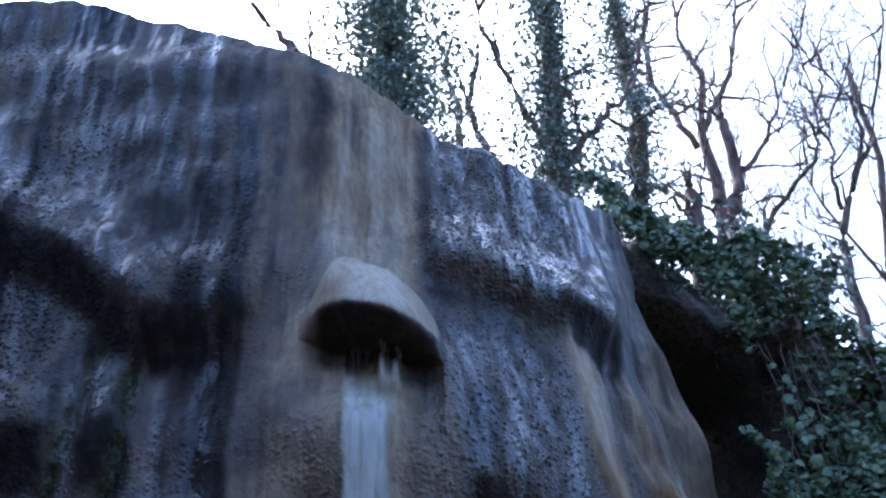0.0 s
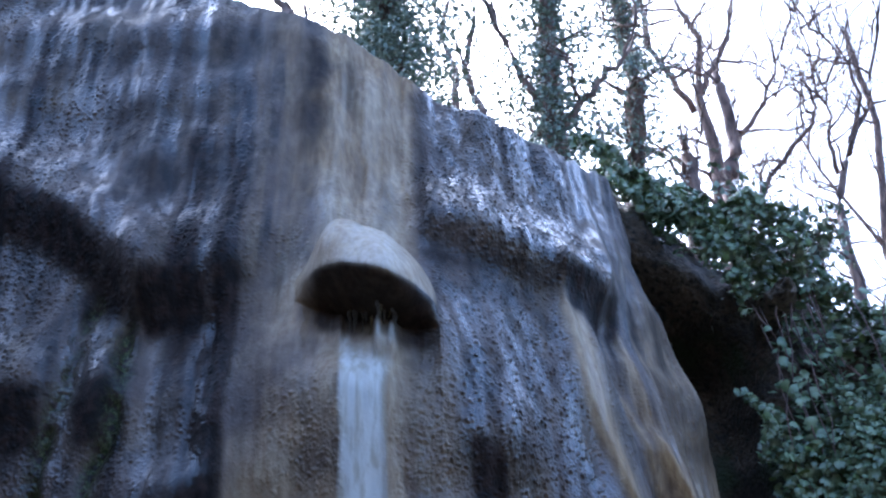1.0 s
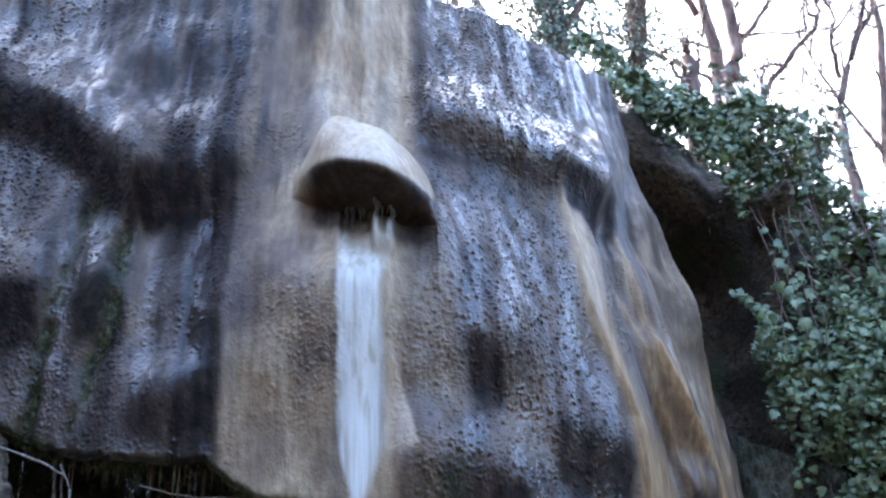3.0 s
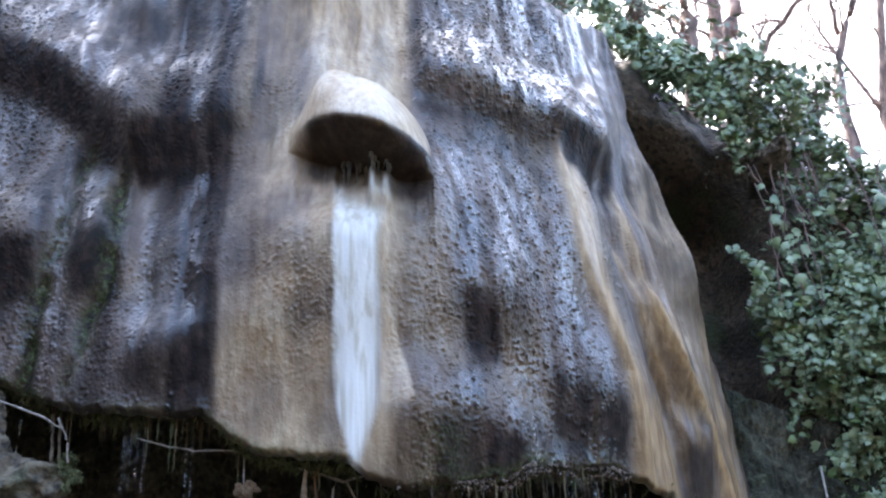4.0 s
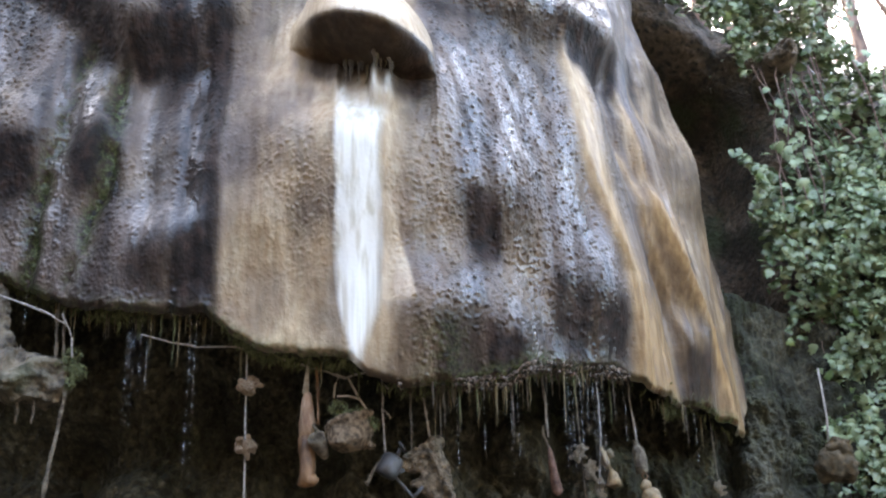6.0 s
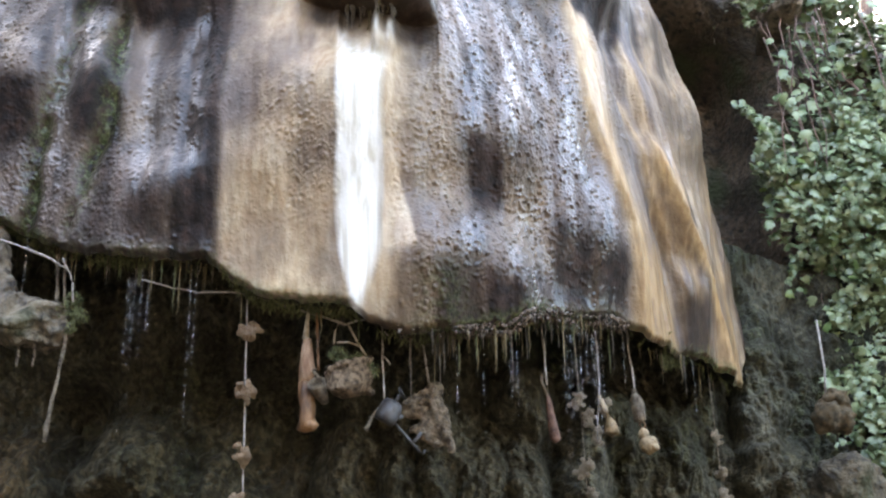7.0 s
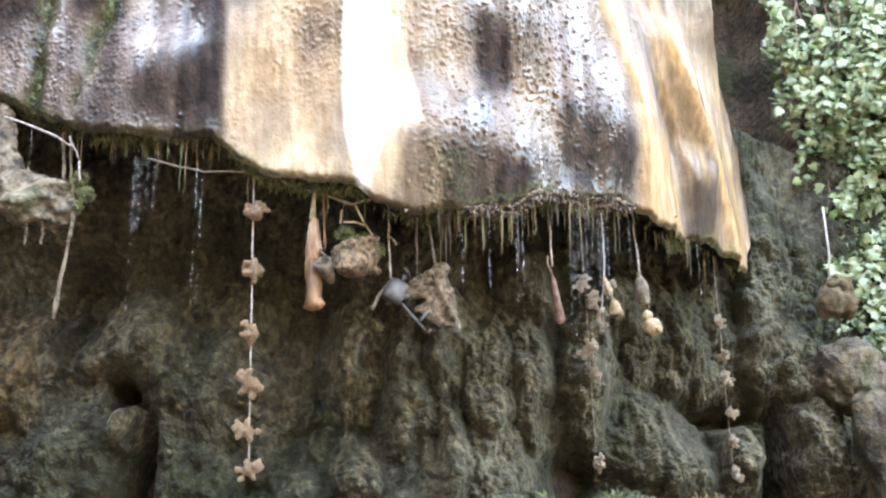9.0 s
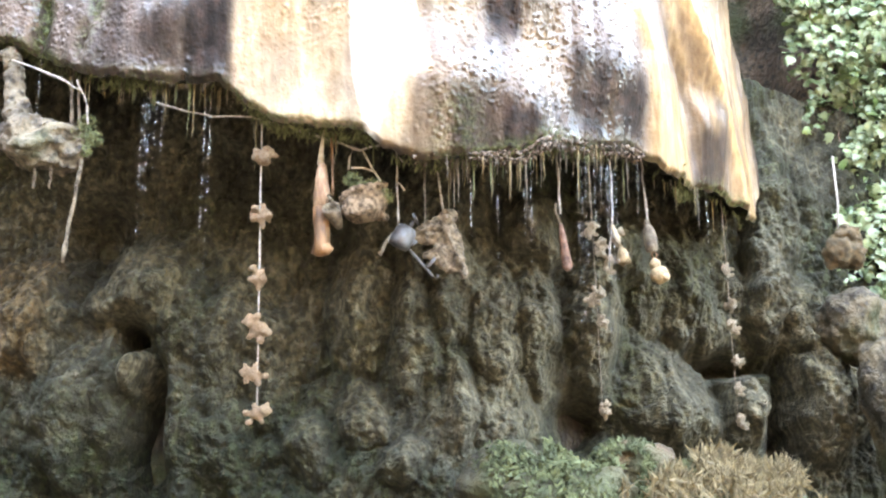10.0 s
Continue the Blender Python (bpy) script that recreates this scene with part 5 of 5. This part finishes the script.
def skate():
    root = root_of("ice_skate", (0.0, 7.03, 3.06), "leather skating boot turned to stone, hanging heel up", "ice skate")
    boot = lumps([(0.03, 0, 0.375, 0.045, 0.045, 0.04), (0.01, 0, 0.33, 0.06, 0.055, 0.05), (-0.05, 0, 0.31, 0.06, 0.05, 0.042), (-0.11, 0, 0.28, 0.055, 0.045, 0.036), (-0.165, 0, 0.25, 0.04, 0.035, 0.028),
                  (0.035, 0, 0.26, 0.055, 0.055, 0.06), (0.06, 0, 0.19, 0.045, 0.05, 0.06), (0.085, 0, 0.12, 0.036, 0.04, 0.055), (0.11, 0, 0.065, 0.022, 0.03, 0.035), (0.02, -0.01, 0.16, 0.045, 0.04, 0.04),
                  (-0.03, 0, 0.15, 0.04, 0.03, 0.026), (-0.075, 0, 0.16, 0.03, 0.025, 0.022), (0.0, 0, 0.105, 0.032, 0.03, 0.026), (-0.005, 0, 0.24, 0.055, 0.04, 0.05), (0.01, 0, 0.19, 0.045, 0.04, 0.05), (-0.09, 0, 0.245, 0.04, 0.035, 0.03), (-0.015, 0, 0.17, 0.05, 0.045, 0.06), (-0.03, 0, 0.26, 0.06, 0.04, 0.045), (0.045, 0, 0.085, 0.03, 0.03, 0.026)], 61, 0.42, 3)
    leather = simple("petrified_leather", (0.065, 0.045, 0.026), (0.30, 0.225, 0.145), 26, 0.7, 1.0, 0.03)
    fused(part("boot", boot, leather, root), 0.007)
    v, f = tube([(-0.02, -0.05, 0.34), (0.02, -0.065, 0.28), (0.055, -0.06, 0.19), (0.09, -0.045, 0.10)], [0.010, 0.014, 0.013, 0.008], 7)
    tongue = raw("tongue", v, f, leather, root)
    for k in range(5):
        v, f = tube([(-0.03 + 0.02 * k, -0.045, 0.29 - 0.042 * k), (0.005 + 0.02 * k, -0.068, 0.30 - 0.042 * k), (0.055 + 0.016 * k, -0.05, 0.285 - 0.042 * k)], [0.005] * 3, 5)
        raw("lace", v, f, leather, tongue)
    v, f = tube([(-0.215, -0.03, 0.225), (-0.15, -0.03, 0.15), (-0.09, -0.03, 0.08), (-0.055, -0.03, 0.035), (-0.035, -0.03, 0.025), (-0.025, -0.03, 0.045)], [0.008] * 6, 6)
    blade = tagged(raw("blade", v, f, STEEL, root), "bare grey steel skate blade")
    for a in (((-0.19, -0.03, 0.20), (-0.14, -0.02, 0.23)), ((-0.09, -0.03, 0.08), (-0.03, -0.02, 0.15))):
        v, f = tube(a, [0.010, 0.012], 6)
        raw("blade_post", v, f, STEEL, blade)
    cord("cord", [(-0.03, 7.03, 3.70), (-0.02, 7.03, 3.60), (0.0, 7.03, 3.46)], 0.006, "crusted cord holding a stone skating boot")


skate()


def tied_stick():
    root = root_of("umbrella", (0.70, 7.4, 3.22), "thin folded umbrella crusted reddish brown", "umbrella")
    part("cloth", lathe([(0.012, 0.0), (0.032, 0.02), (0.026, 0.10), (0.018, 0.20), (0.010, 0.27)], 12, 0.2, 71), simple("red_brown_crust", (0.06, 0.028, 0.02), (0.20, 0.11, 0.075), 20, 0.8, 0.8, 0.01), root)
    v, f = tube([(0, 0, 0.26), (-0.02, 0, 0.36), (-0.01, 0, 0.40)], [0.008, 0.008, 0.006], 6)
    raw("handle", v, f, CRUST, root)
    root.rotation_euler = (0, radians(-7), 0)
    cord("cord", [(0.65, 7.4, 4.0), (0.655, 7.4, 3.8), (0.665, 7.4, 3.55)], 0.007, "thick crusted cord holding a folded umbrella")


tied_stick()


def bottle():
    root = root_of("bottle", (1.23, 7.7, 3.40), "slim crusted bottle hanging neck up on a cord", "bottle")
    part("body", lathe([(0.02, 0.0), (0.038, 0.01), (0.040, 0.10), (0.034, 0.14), (0.016, 0.17)], 14, 0.10, 81), CRUST, root)
    part("neck", lathe([(0.016, 0.168), (0.014, 0.19), (0.017, 0.20), (0.006, 0.20)], 12), CRUST, root)
    root.rotation_euler = (0, radians(-8), 0)
    cord("cord", [(1.185, 7.7, 3.98), (1.19, 7.7, 3.85), (1.21, 7.7, 3.59)], 0.006, "crusted cord holding a slim bottle")
    root = root_of("pear_ornament", (1.265, 7.68, 3.21), "pale pear-shaped stone ornament hanging on a loop", "ornament")
    part("fruit", lumps([(0, 0, 0.05, 0.055, 0.05, 0.055), (-0.025, 0, 0.11, 0.032, 0.03, 0.04), (0.03, -0.03, 0.03, 0.025, 0.025, 0.025)], 83, 0.1, 3), TAN_STONE, root)
    v, f = tube([(-0.03, 0, 0.14), (-0.045, 0, 0.17), (-0.03, 0, 0.195), (-0.012, 0, 0.17), (-0.025, 0, 0.14)], [0.006] * 5, 6)
    raw("loop", v, f, RUSTY, root)


bottle()


def horn():
    v, f = tube([(0, 0, 0.16), (0.03, 0, 0.08), (0.055, 0, 0.0), (0.06, 0, -0.06), (0.05, 0, -0.07)], [0.010, 0.018, 0.03, 0.045, 0.02], 12)
    ob = raw("shoe_horn", v, f, TAN_STONE)
    ob.location = (0.965, 7.46, 3.34)
    tagged(ob, "pale curved stone-crusted shoe hanging in the drips", "shoe")


horn()


def long_neck_ornament():
    items = [(0.02, 0, 0.02, 0.21, 0.17, 0.14), (-0.10, 0, 0.08, 0.12, 0.13, 0.12), (0.14, 0, -0.03, 0.11, 0.12, 0.10), (-0.15, 0, 0.20, 0.075, 0.075, 0.11),
             (-0.17, 0, 0.31, 0.055, 0.055, 0.11), (-0.18, 0, 0.42, 0.05, 0.05, 0.10), (-0.205, 0, 0.53, 0.06, 0.055, 0.075), (-0.26, 0, 0.55, 0.04, 0.035, 0.03), (-0.12, 0, 0.16, 0.05, 0.1, 0.1)]
    ob = fused(part("garden_ornament", lumps(items, 91, 0.34, 4), tufa("coarse_tufa_crust", (0.060, 0.047, 0.032), (0.24, 0.195, 0.135), 0.30)), 0.009)
    ob.location = (-2.26, 7.25, 3.90)
    tagged(ob, "long-necked garden ornament crusted with rough grey tufa", "ornament")
    rng = np.random.default_rng(92)
    ob = tuft("moss_tuft", [(0, 0, 0, 0.07), (0.06, 0, -0.03, 0.06), (0.03, 0, 0.07, 0.05), (0.02, 0, -0.1, 0.04)], 200, 0.024, None, 93)
    ob.location = (-2.02, 7.2, 3.96)
    tagged(ob, "green moss tuft on the end of a crusted ornament", "moss")
    cord("root", [(-2.01, 7.2, 3.95), (-2.02, 7.2, 3.70), (-2.05, 7.2, 3.50), (-2.075, 7.2, 3.22)], 0.012, "hanging root crusted with beads of tufa", CRUST, "root")
    for x in (-2.27, -2.18):
        cord("stalactite", [(x, 7.2, 3.80), (x + 0.005, 7.2, 3.72), (x, 7.2, 3.64)], 0.007, "thin stalactite under a crusted ornament", CRUST, "stalactite")
    for x in (-2.06, -2.10):
        cord("cord", [(x, 7.2, 4.3), (x + 0.01, 7.2, 4.15), (x + 0.02, 7.2, 3.98)], 0.009, "crusted cord holding a heavy stone ornament", CRUST)


long_neck_ornament()
WIRE = simple("crusted_wire", (0.16, 0.13, 0.10), (0.33, 0.28, 0.22), 60, 0.7, 0.5, 0.003)
cord("wire", [(-2.42, 7.12, 4.37), (-2.2, 7.1, 4.28), (-2.01, 7.1, 4.18)], 0.006, "pale wire stretched along the rock lip", CORD, "wire")
cord("wire", [(-2.04, 7.1, 4.24), (-1.98, 7.1, 4.12), (-1.96, 7.1, 3.98)], 0.006, "pale wire stretched along the rock lip", CORD, "wire")
cord("wire", [(-1.58, 7.05, 4.09), (-1.40, 7.05, 4.035), (-1.27, 7.05, 4.01), (-1.03, 7.0, 3.985), (-0.80, 6.96, 3.90)], 0.005, "thin crusted wire under the rock lip", WIRE, "wire")
cord("wire", [(-0.80, 6.96, 3.90), (-0.59, 6.95, 3.83), (-0.44, 6.95, 3.78), (-0.34, 6.93, 3.80)], 0.007, "thin crusted wire under the rock lip", CORD, "wire")


def hanging_basket():
    root = root_of("hanging_basket", (2.86, 9.2, 3.62), "brown tufa-crusted hanging basket below the ivy", "basket")
    part("bowl", lumps([(0, 0, 0.15, 0.14, 0.13, 0.13), (0.03, 0, 0.27, 0.09, 0.09, 0.08)], 95, 0.3, 4), simple("brown_tufa", (0.045, 0.034, 0.017), (0.13, 0.09, 0.045), 22, 0.85, 1.0, 0.02), root)
    v, f = tube([(-0.04, 0, 0.28), (-0.02, 0, 0.5), (0.0, 0.1, 0.9)], [0.008] * 3, 6)
    raw("cord", v, f, CORD, root)


hanging_basket()


# ---- water threads ----
def drip(u, z0, z1, seed, back=0.10, r=0.0019):
    rng = np.random.default_rng(seed)
    p = point_on(np.array([u]), np.array([float(lip(u)) + 0.03]), np.array([0.0]))[0]
    pts, radii, z = [], [], z0
    while z > z1:
        run = rng.uniform(0.02, 0.30) * (0.55 if z > z0 - 0.3 else 0.3 if z > (z0 + z1) / 2 else 0.08)
        gap = rng.uniform(0.005, 0.05) * (0.4 if z > z0 - 0.3 else 1.0 if z > (z0 + z1) / 2 else 3.0)
        for t, w in ((0.0, 0.4), (0.25, rng.uniform(0.8, 1.6)), (0.5, 1.0), (0.75, rng.uniform(0.9, 1.9)), (1.0, 0.4)):
            pts.append((rng.normal() * 0.0015, rng.normal() * 0.0015, z - z0 - run * t))
            radii.append(r * w)
        pts += [(0, 0, z - z0 - run - gap * 0.15), (0, 0, z - z0 - run - gap * 0.85)]
        radii += [r * 0.05, r * 0.05]
        z -= run + gap
    verts, faces = tube(pts, radii, 6)
    ob = raw("water_thread", verts, faces, WATER)
    ob.location = (p[0], p[1] + back, z0)
    tagged(ob, "thin broken thread of dripping water", "water", "dripping threads")


for k, (u, z1) in enumerate([(-1.66, 3.35), (-1.62, 3.55), (-1.70, 3.2), (-1.30, 3.1), (-1.33, 2.5), (-2.34, 3.7), (0.30, 3.0), (0.46, 3.2), (0.50, 2.9), (0.84, 2.6), (0.87, 2.9), (0.97, 3.0),
                               (1.09, 2.9), (1.12, 2.45), (1.15, 2.7), (1.36, 3.5), (0.15, 3.2), (2.3, 3.4), (0.90, 2.7), (1.02, 3.3), (1.07, 2.6), (-1.68, 3.6), (-1.58, 3.8)]):
    drip(u, float(lip(u)) - 0.005, z1, 700 + k, r=0.0013 + 0.0002 * (k % 3))


# ---- rock pieces of the hollow ----
OCHRE = tufa("ochre_tufa", (0.050, 0.031, 0.013), (0.115, 0.074, 0.035), 0.35)

TAN_STUB = tufa("weathered_stub", (0.12, 0.092, 0.065), (0.27, 0.205, 0.15), 0.1)
OLIVE = tufa("olive_brown_tufa", (0.046, 0.036, 0.020), (0.135, 0.105, 0.062), 0.30)


def dripstone(size, seed, rough=0.2):
    """A rounded lump with runs of stone down its face."""
    bm = bmesh.new()
    bmesh.ops.create_icosphere(bm, subdivisions=5, radius=1)
    P = np.array([v.co[:] for v in bm.verts])
    q = P * np.array(size) / 0.2
    o = seed * 7.3
    n = rough * layers(q[:, 0] * 0.8 + o, q[:, 1] * 0.8, q[:, 2] * 0.7, seed, 4) + 0.09 * layers(q[:, 0] * 2.6 + o, q[:, 1] * 2.6, q[:, 2] * 0.6, seed + 9, 3)
    n = n + 0.035 * layers(q[:, 0] * 6 + o, q[:, 1] * 6, q[:, 2] * 4, seed + 17, 3)
    # flatter above, hanging to a blunter foot below
    P = P * (1 + n)[:, None] * np.array(size)
    P[:, 0] *= 1 + 0.22 * np.clip(P[:, 2] / size[2], -1, 1)
    for v, p in zip(bm.verts, P):
        v.co = p
    return bm


def build_cave_rocks():
    rocks = [(3.2, 9.0, 2.5, 0.25, 0.3, 0.5, CAVE), (2.95, 9.2, 3.25, 0.22, 0.25, 0.26, OLIVE),
             (0.44, 7.4, 2.02, 0.28, 0.3, 0.24, MOSSY), (0.60, 7.3, 1.84, 0.32, 0.4, 0.30, MOSSY), (1.03, 7.55, 2.12, 0.20, 0.3, 0.16, OCHRE),
             (1.30, 7.45, 1.88, 0.34, 0.35, 0.24, MOSSY), (1.66, 7.55, 1.80, 0.34, 0.35, 0.26, MOSSY)]
    for k, (x, y, z, a, b, c, m) in enumerate(rocks):
        ob = part("rock", dripstone((a * 1.12, b, c * 1.12), 800 + k, 0.28), m, CAVE_WALL)
        ob.location = (x, y + 0.10, z)
    # a pale stub of rock among the ivy
    ob = part("rock", dripstone((0.15, 0.55, 0.09), 860), TAN_STUB, CLIFF_FACE)
    ob.location = (3.10, 10.0, 7.46)


build_cave_rocks()


WET_CRUST = simple("wet_knobbly_crust", (0.035, 0.026, 0.018), (0.20, 0.15, 0.11), 60, 0.14, 0.6, 0.006)


def build_fringe():
    """Thin stalactites and moss along the lip."""
    rng = np.random.default_rng(55)
    shapes = []
    for k in range(6):
        n = 6
        pts = [(0.15 * rng.normal() * (i / n) * 0.4, 0.1 * rng.normal() * (i / n) * 0.4, -i / n) for i in range(n + 1)]
        v, f = tube(pts, [0.10 * (1.2 - i / n) * (1 + 0.3 * rng.normal() * 0.4) + 0.01 for i in range(n + 1)], 6)
        me = bpy.data.meshes.new("stalactite")
        me.from_pydata(v, [], f)
        me.polygons.foreach_set("use_smooth", np.ones(len(me.polygons), bool))
        me.materials.append((CRUST, MOSS, REED, CRUST, REED, REED)[k])
        shapes.append(me)
    for k in range(130):
        u = rng.choice([rng.uniform(-2.2, -1.2), rng.uniform(0.0, 0.6), rng.uniform(0.5, 1.4), rng.uniform(-2.2, 2.9)])
        long = rng.uniform(0.04, 0.13) * (2.0 if rng.random() < 0.22 else 1.0)
        p = point_on(np.array([u]), np.array([float(lip(u)) + 0.02]), np.array([-0.06 - 0.12 * rng.random()]))[0]
        ob = new("stalactite", shapes[rng.integers(0, 6)])
        ob.parent = CURTAIN
        w = rng.uniform(0.028, 0.06)
        ob.matrix_basis = Matrix.Translation(p) @ Matrix.Diagonal((w, w, long * 1.35, 1))
    # a thicker cluster that drips below the belly
    for k in range(12):
        u = 0.22 + 0.13 * rng.normal()
        p = point_on(np.array([u]), np.array([float(lip(u)) + 0.02]), np.array([0.02 - 0.10 * rng.random()]))[0]
        ob = new("stalactite", shapes[(0, 1, 2, 3, 0, 2)[k % 6]])
        ob.parent = CURTAIN
        ob.matrix_basis = Matrix.Translation(p) @ Matrix.Diagonal((0.05, 0.05, rng.uniform(0.06, 0.26), 1))
    # drips under the mushroom-shaped cap
    for k in range(16):
        u = -0.46 + 0.30 * (k + 0.5) / 16 + 0.01 * rng.normal()
        z = float(cap_edge(np.float64(u))) - rng.uniform(0.06, 0.12)
        p = point_on(np.array([u]), np.array([z]), np.array([float(relief(np.array([u]), np.array([z - 0.18]))[0]) + 0.03 + 0.05 * rng.random()]))[0]
        ob = new("stalactite", shapes[(0, 2, 3)[k % 3]])
        ob.parent = CURTAIN
        ob.matrix_basis = Matrix.Translation(p) @ Matrix.Diagonal((0.11, 0.11, rng.uniform(0.10, 0.22), 1))
    # knobbly wet crust along the edge
    ball = lump_verts((1, 1, 1), 71, 0.55, 1.9, 1)
    ball.verts.ensure_lookup_table()
    bv = np.array([v.co[:] for v in ball.verts])
    bf = [tuple(v.index for v in f.verts) for f in ball.faces]
    ball.free()
    n = 2000
    u = np.where(rng.random(n) < 0.7, rng.uniform(-0.15, 0.62, n), rng.uniform(0.6, 1.42, n))
    u = u[rng.random(n) < np.clip(0.55 + 0.8 * grain(u * 4, u * 0, 0, 59), 0.05, 1)]
    z = lip(u) + rng.uniform(-0.03, 0.025, len(u))
    P = point_on(u, z, relief(u, np.maximum(z, lip(u))) - 0.015 - 0.10 * rng.random(len(u)) * (z < lip(u) + 0.005))
    spin = leaf_frames(rng, len(P), (0, -1, 0.1), 0.9, 0.9)
    leaf_mass("edge_crust", P, spin, 0.002 + 0.007 * rng.random(len(P)) ** 2, bv * np.array([1, 2.1, 0.9]), bf, WET_CRUST, CURTAIN)
    P, n = [], 8000
    u = rng.uniform(-2.6, 3.2, n)
    keep = rng.random(n) < np.clip(0.35 + 0.9 * grain(u * 2.3, u * 0, 0, 57) + 0.6 * fade(-1.2, -1.1, u) * (1 - fade(-0.45, -0.35, u)) - 0.5 * fade(2.2, 2.5, u) - 0.3 * fade(-1.2, -1.4, u), 0.03, 1)
    u = u[keep]
    z = lip(u) + rng.uniform(-0.01, 0.07, len(u)) * rng.random(len(u))
    P = point_on(u, z, relief(u, z) - 0.10 * fade(0.08, 0.0, z - lip(u)) + 0.0)
    P[:, 1] += rng.uniform(0, 0.16, len(u)) * (z < lip(u) + 0.02)
    fr = leaf_frames(rng, len(P), (0, -1, 0.1), 0.6, 0.35)
    ob = leaf_mass("moss_fringe", P, fr, rng.uniform(0.03, 0.075, len(P)), KITE_V * np.array([0.30, 1, 1]), KITE_F, MOSS, CURTAIN)


build_fringe()


def build_grass():
    """Straw-coloured grass that drapes over the low mounds."""
    rng = np.random.default_rng(66)
    tops = [(1.12, 7.5, 1.90, 0.30, 0.26), (1.42, 7.5, 1.90, 0.36, 0.26), (1.78, 7.6, 1.84, 0.30, 0.26)]
    P = []
    for x, y, z, a, c in tops:
        for _ in range(1900):
            w, e = rng.uniform(math.pi, 2 * math.pi), rng.uniform(0.2, 1.3)
            k = 1 + 0.12 * float(grain(w * 4, e * 4, x * 3, 67))
            P.append((x + a * 1.05 * k * math.cos(w) * math.cos(e), y + 0.42 * k * math.sin(w) * math.cos(e), z + c * 1.2 * k * math.sin(e)))
    P = np.array(P)
    P = P[layers(P[:, 0] * 5, P[:, 2] * 5, 0, 69, 3) > -0.25]
    fr = leaf_frames(rng, len(P), (0, -0.9, 0.35), 0.45, 0.40)
    ob = leaf_mass("grass", P, fr, rng.uniform(0.05, 0.20, len(P)), KITE_V * np.array([0.06, 1.0, 1.6]), KITE_F, REED, None)
    tagged(ob, "straw-coloured dry grass draped over mossy mounds", "grass")
    # a carpet of moss on the mounds in front of the hollow
    M = []
    for x, y, z, a, b, c in ((0.44, 7.5, 2.02, 0.30, 0.32, 0.26), (0.60, 7.4, 1.84, 0.35, 0.43, 0.33), (1.03, 7.65, 2.12, 0.21, 0.3, 0.17), (1.30, 7.55, 1.88, 0.37, 0.38, 0.27), (1.66, 7.65, 1.80, 0.37, 0.38, 0.29)):
        d = rng.normal(size=(2200, 3))
        d /= np.linalg.norm(d, axis=1, keepdims=True)
        d[:, 1], d[:, 2] = -np.abs(d[:, 1]), np.abs(d[:, 2])
        M.append(np.array([x, y, z]) + d * np.array([a, b, c]) * (1.04 + 0.05 * rng.normal(size=(2200, 1))))
    M = np.concatenate(M)
    M = M[layers(M[:, 0] * 6, M[:, 2] * 6, 0, 73, 3) > -0.45]
    ob = leaf_mass("moss", M, leaf_frames(rng, len(M), (0, -0.7, 0.7), 0.8, 0.7), rng.uniform(0.02, 0.06, len(M)), KITE_V * np.array([0.5, 1, 1]), KITE_F, DEEP_MOSS, None)
    tagged(ob, "damp green moss carpeting low stone mounds", "moss")


build_grass()
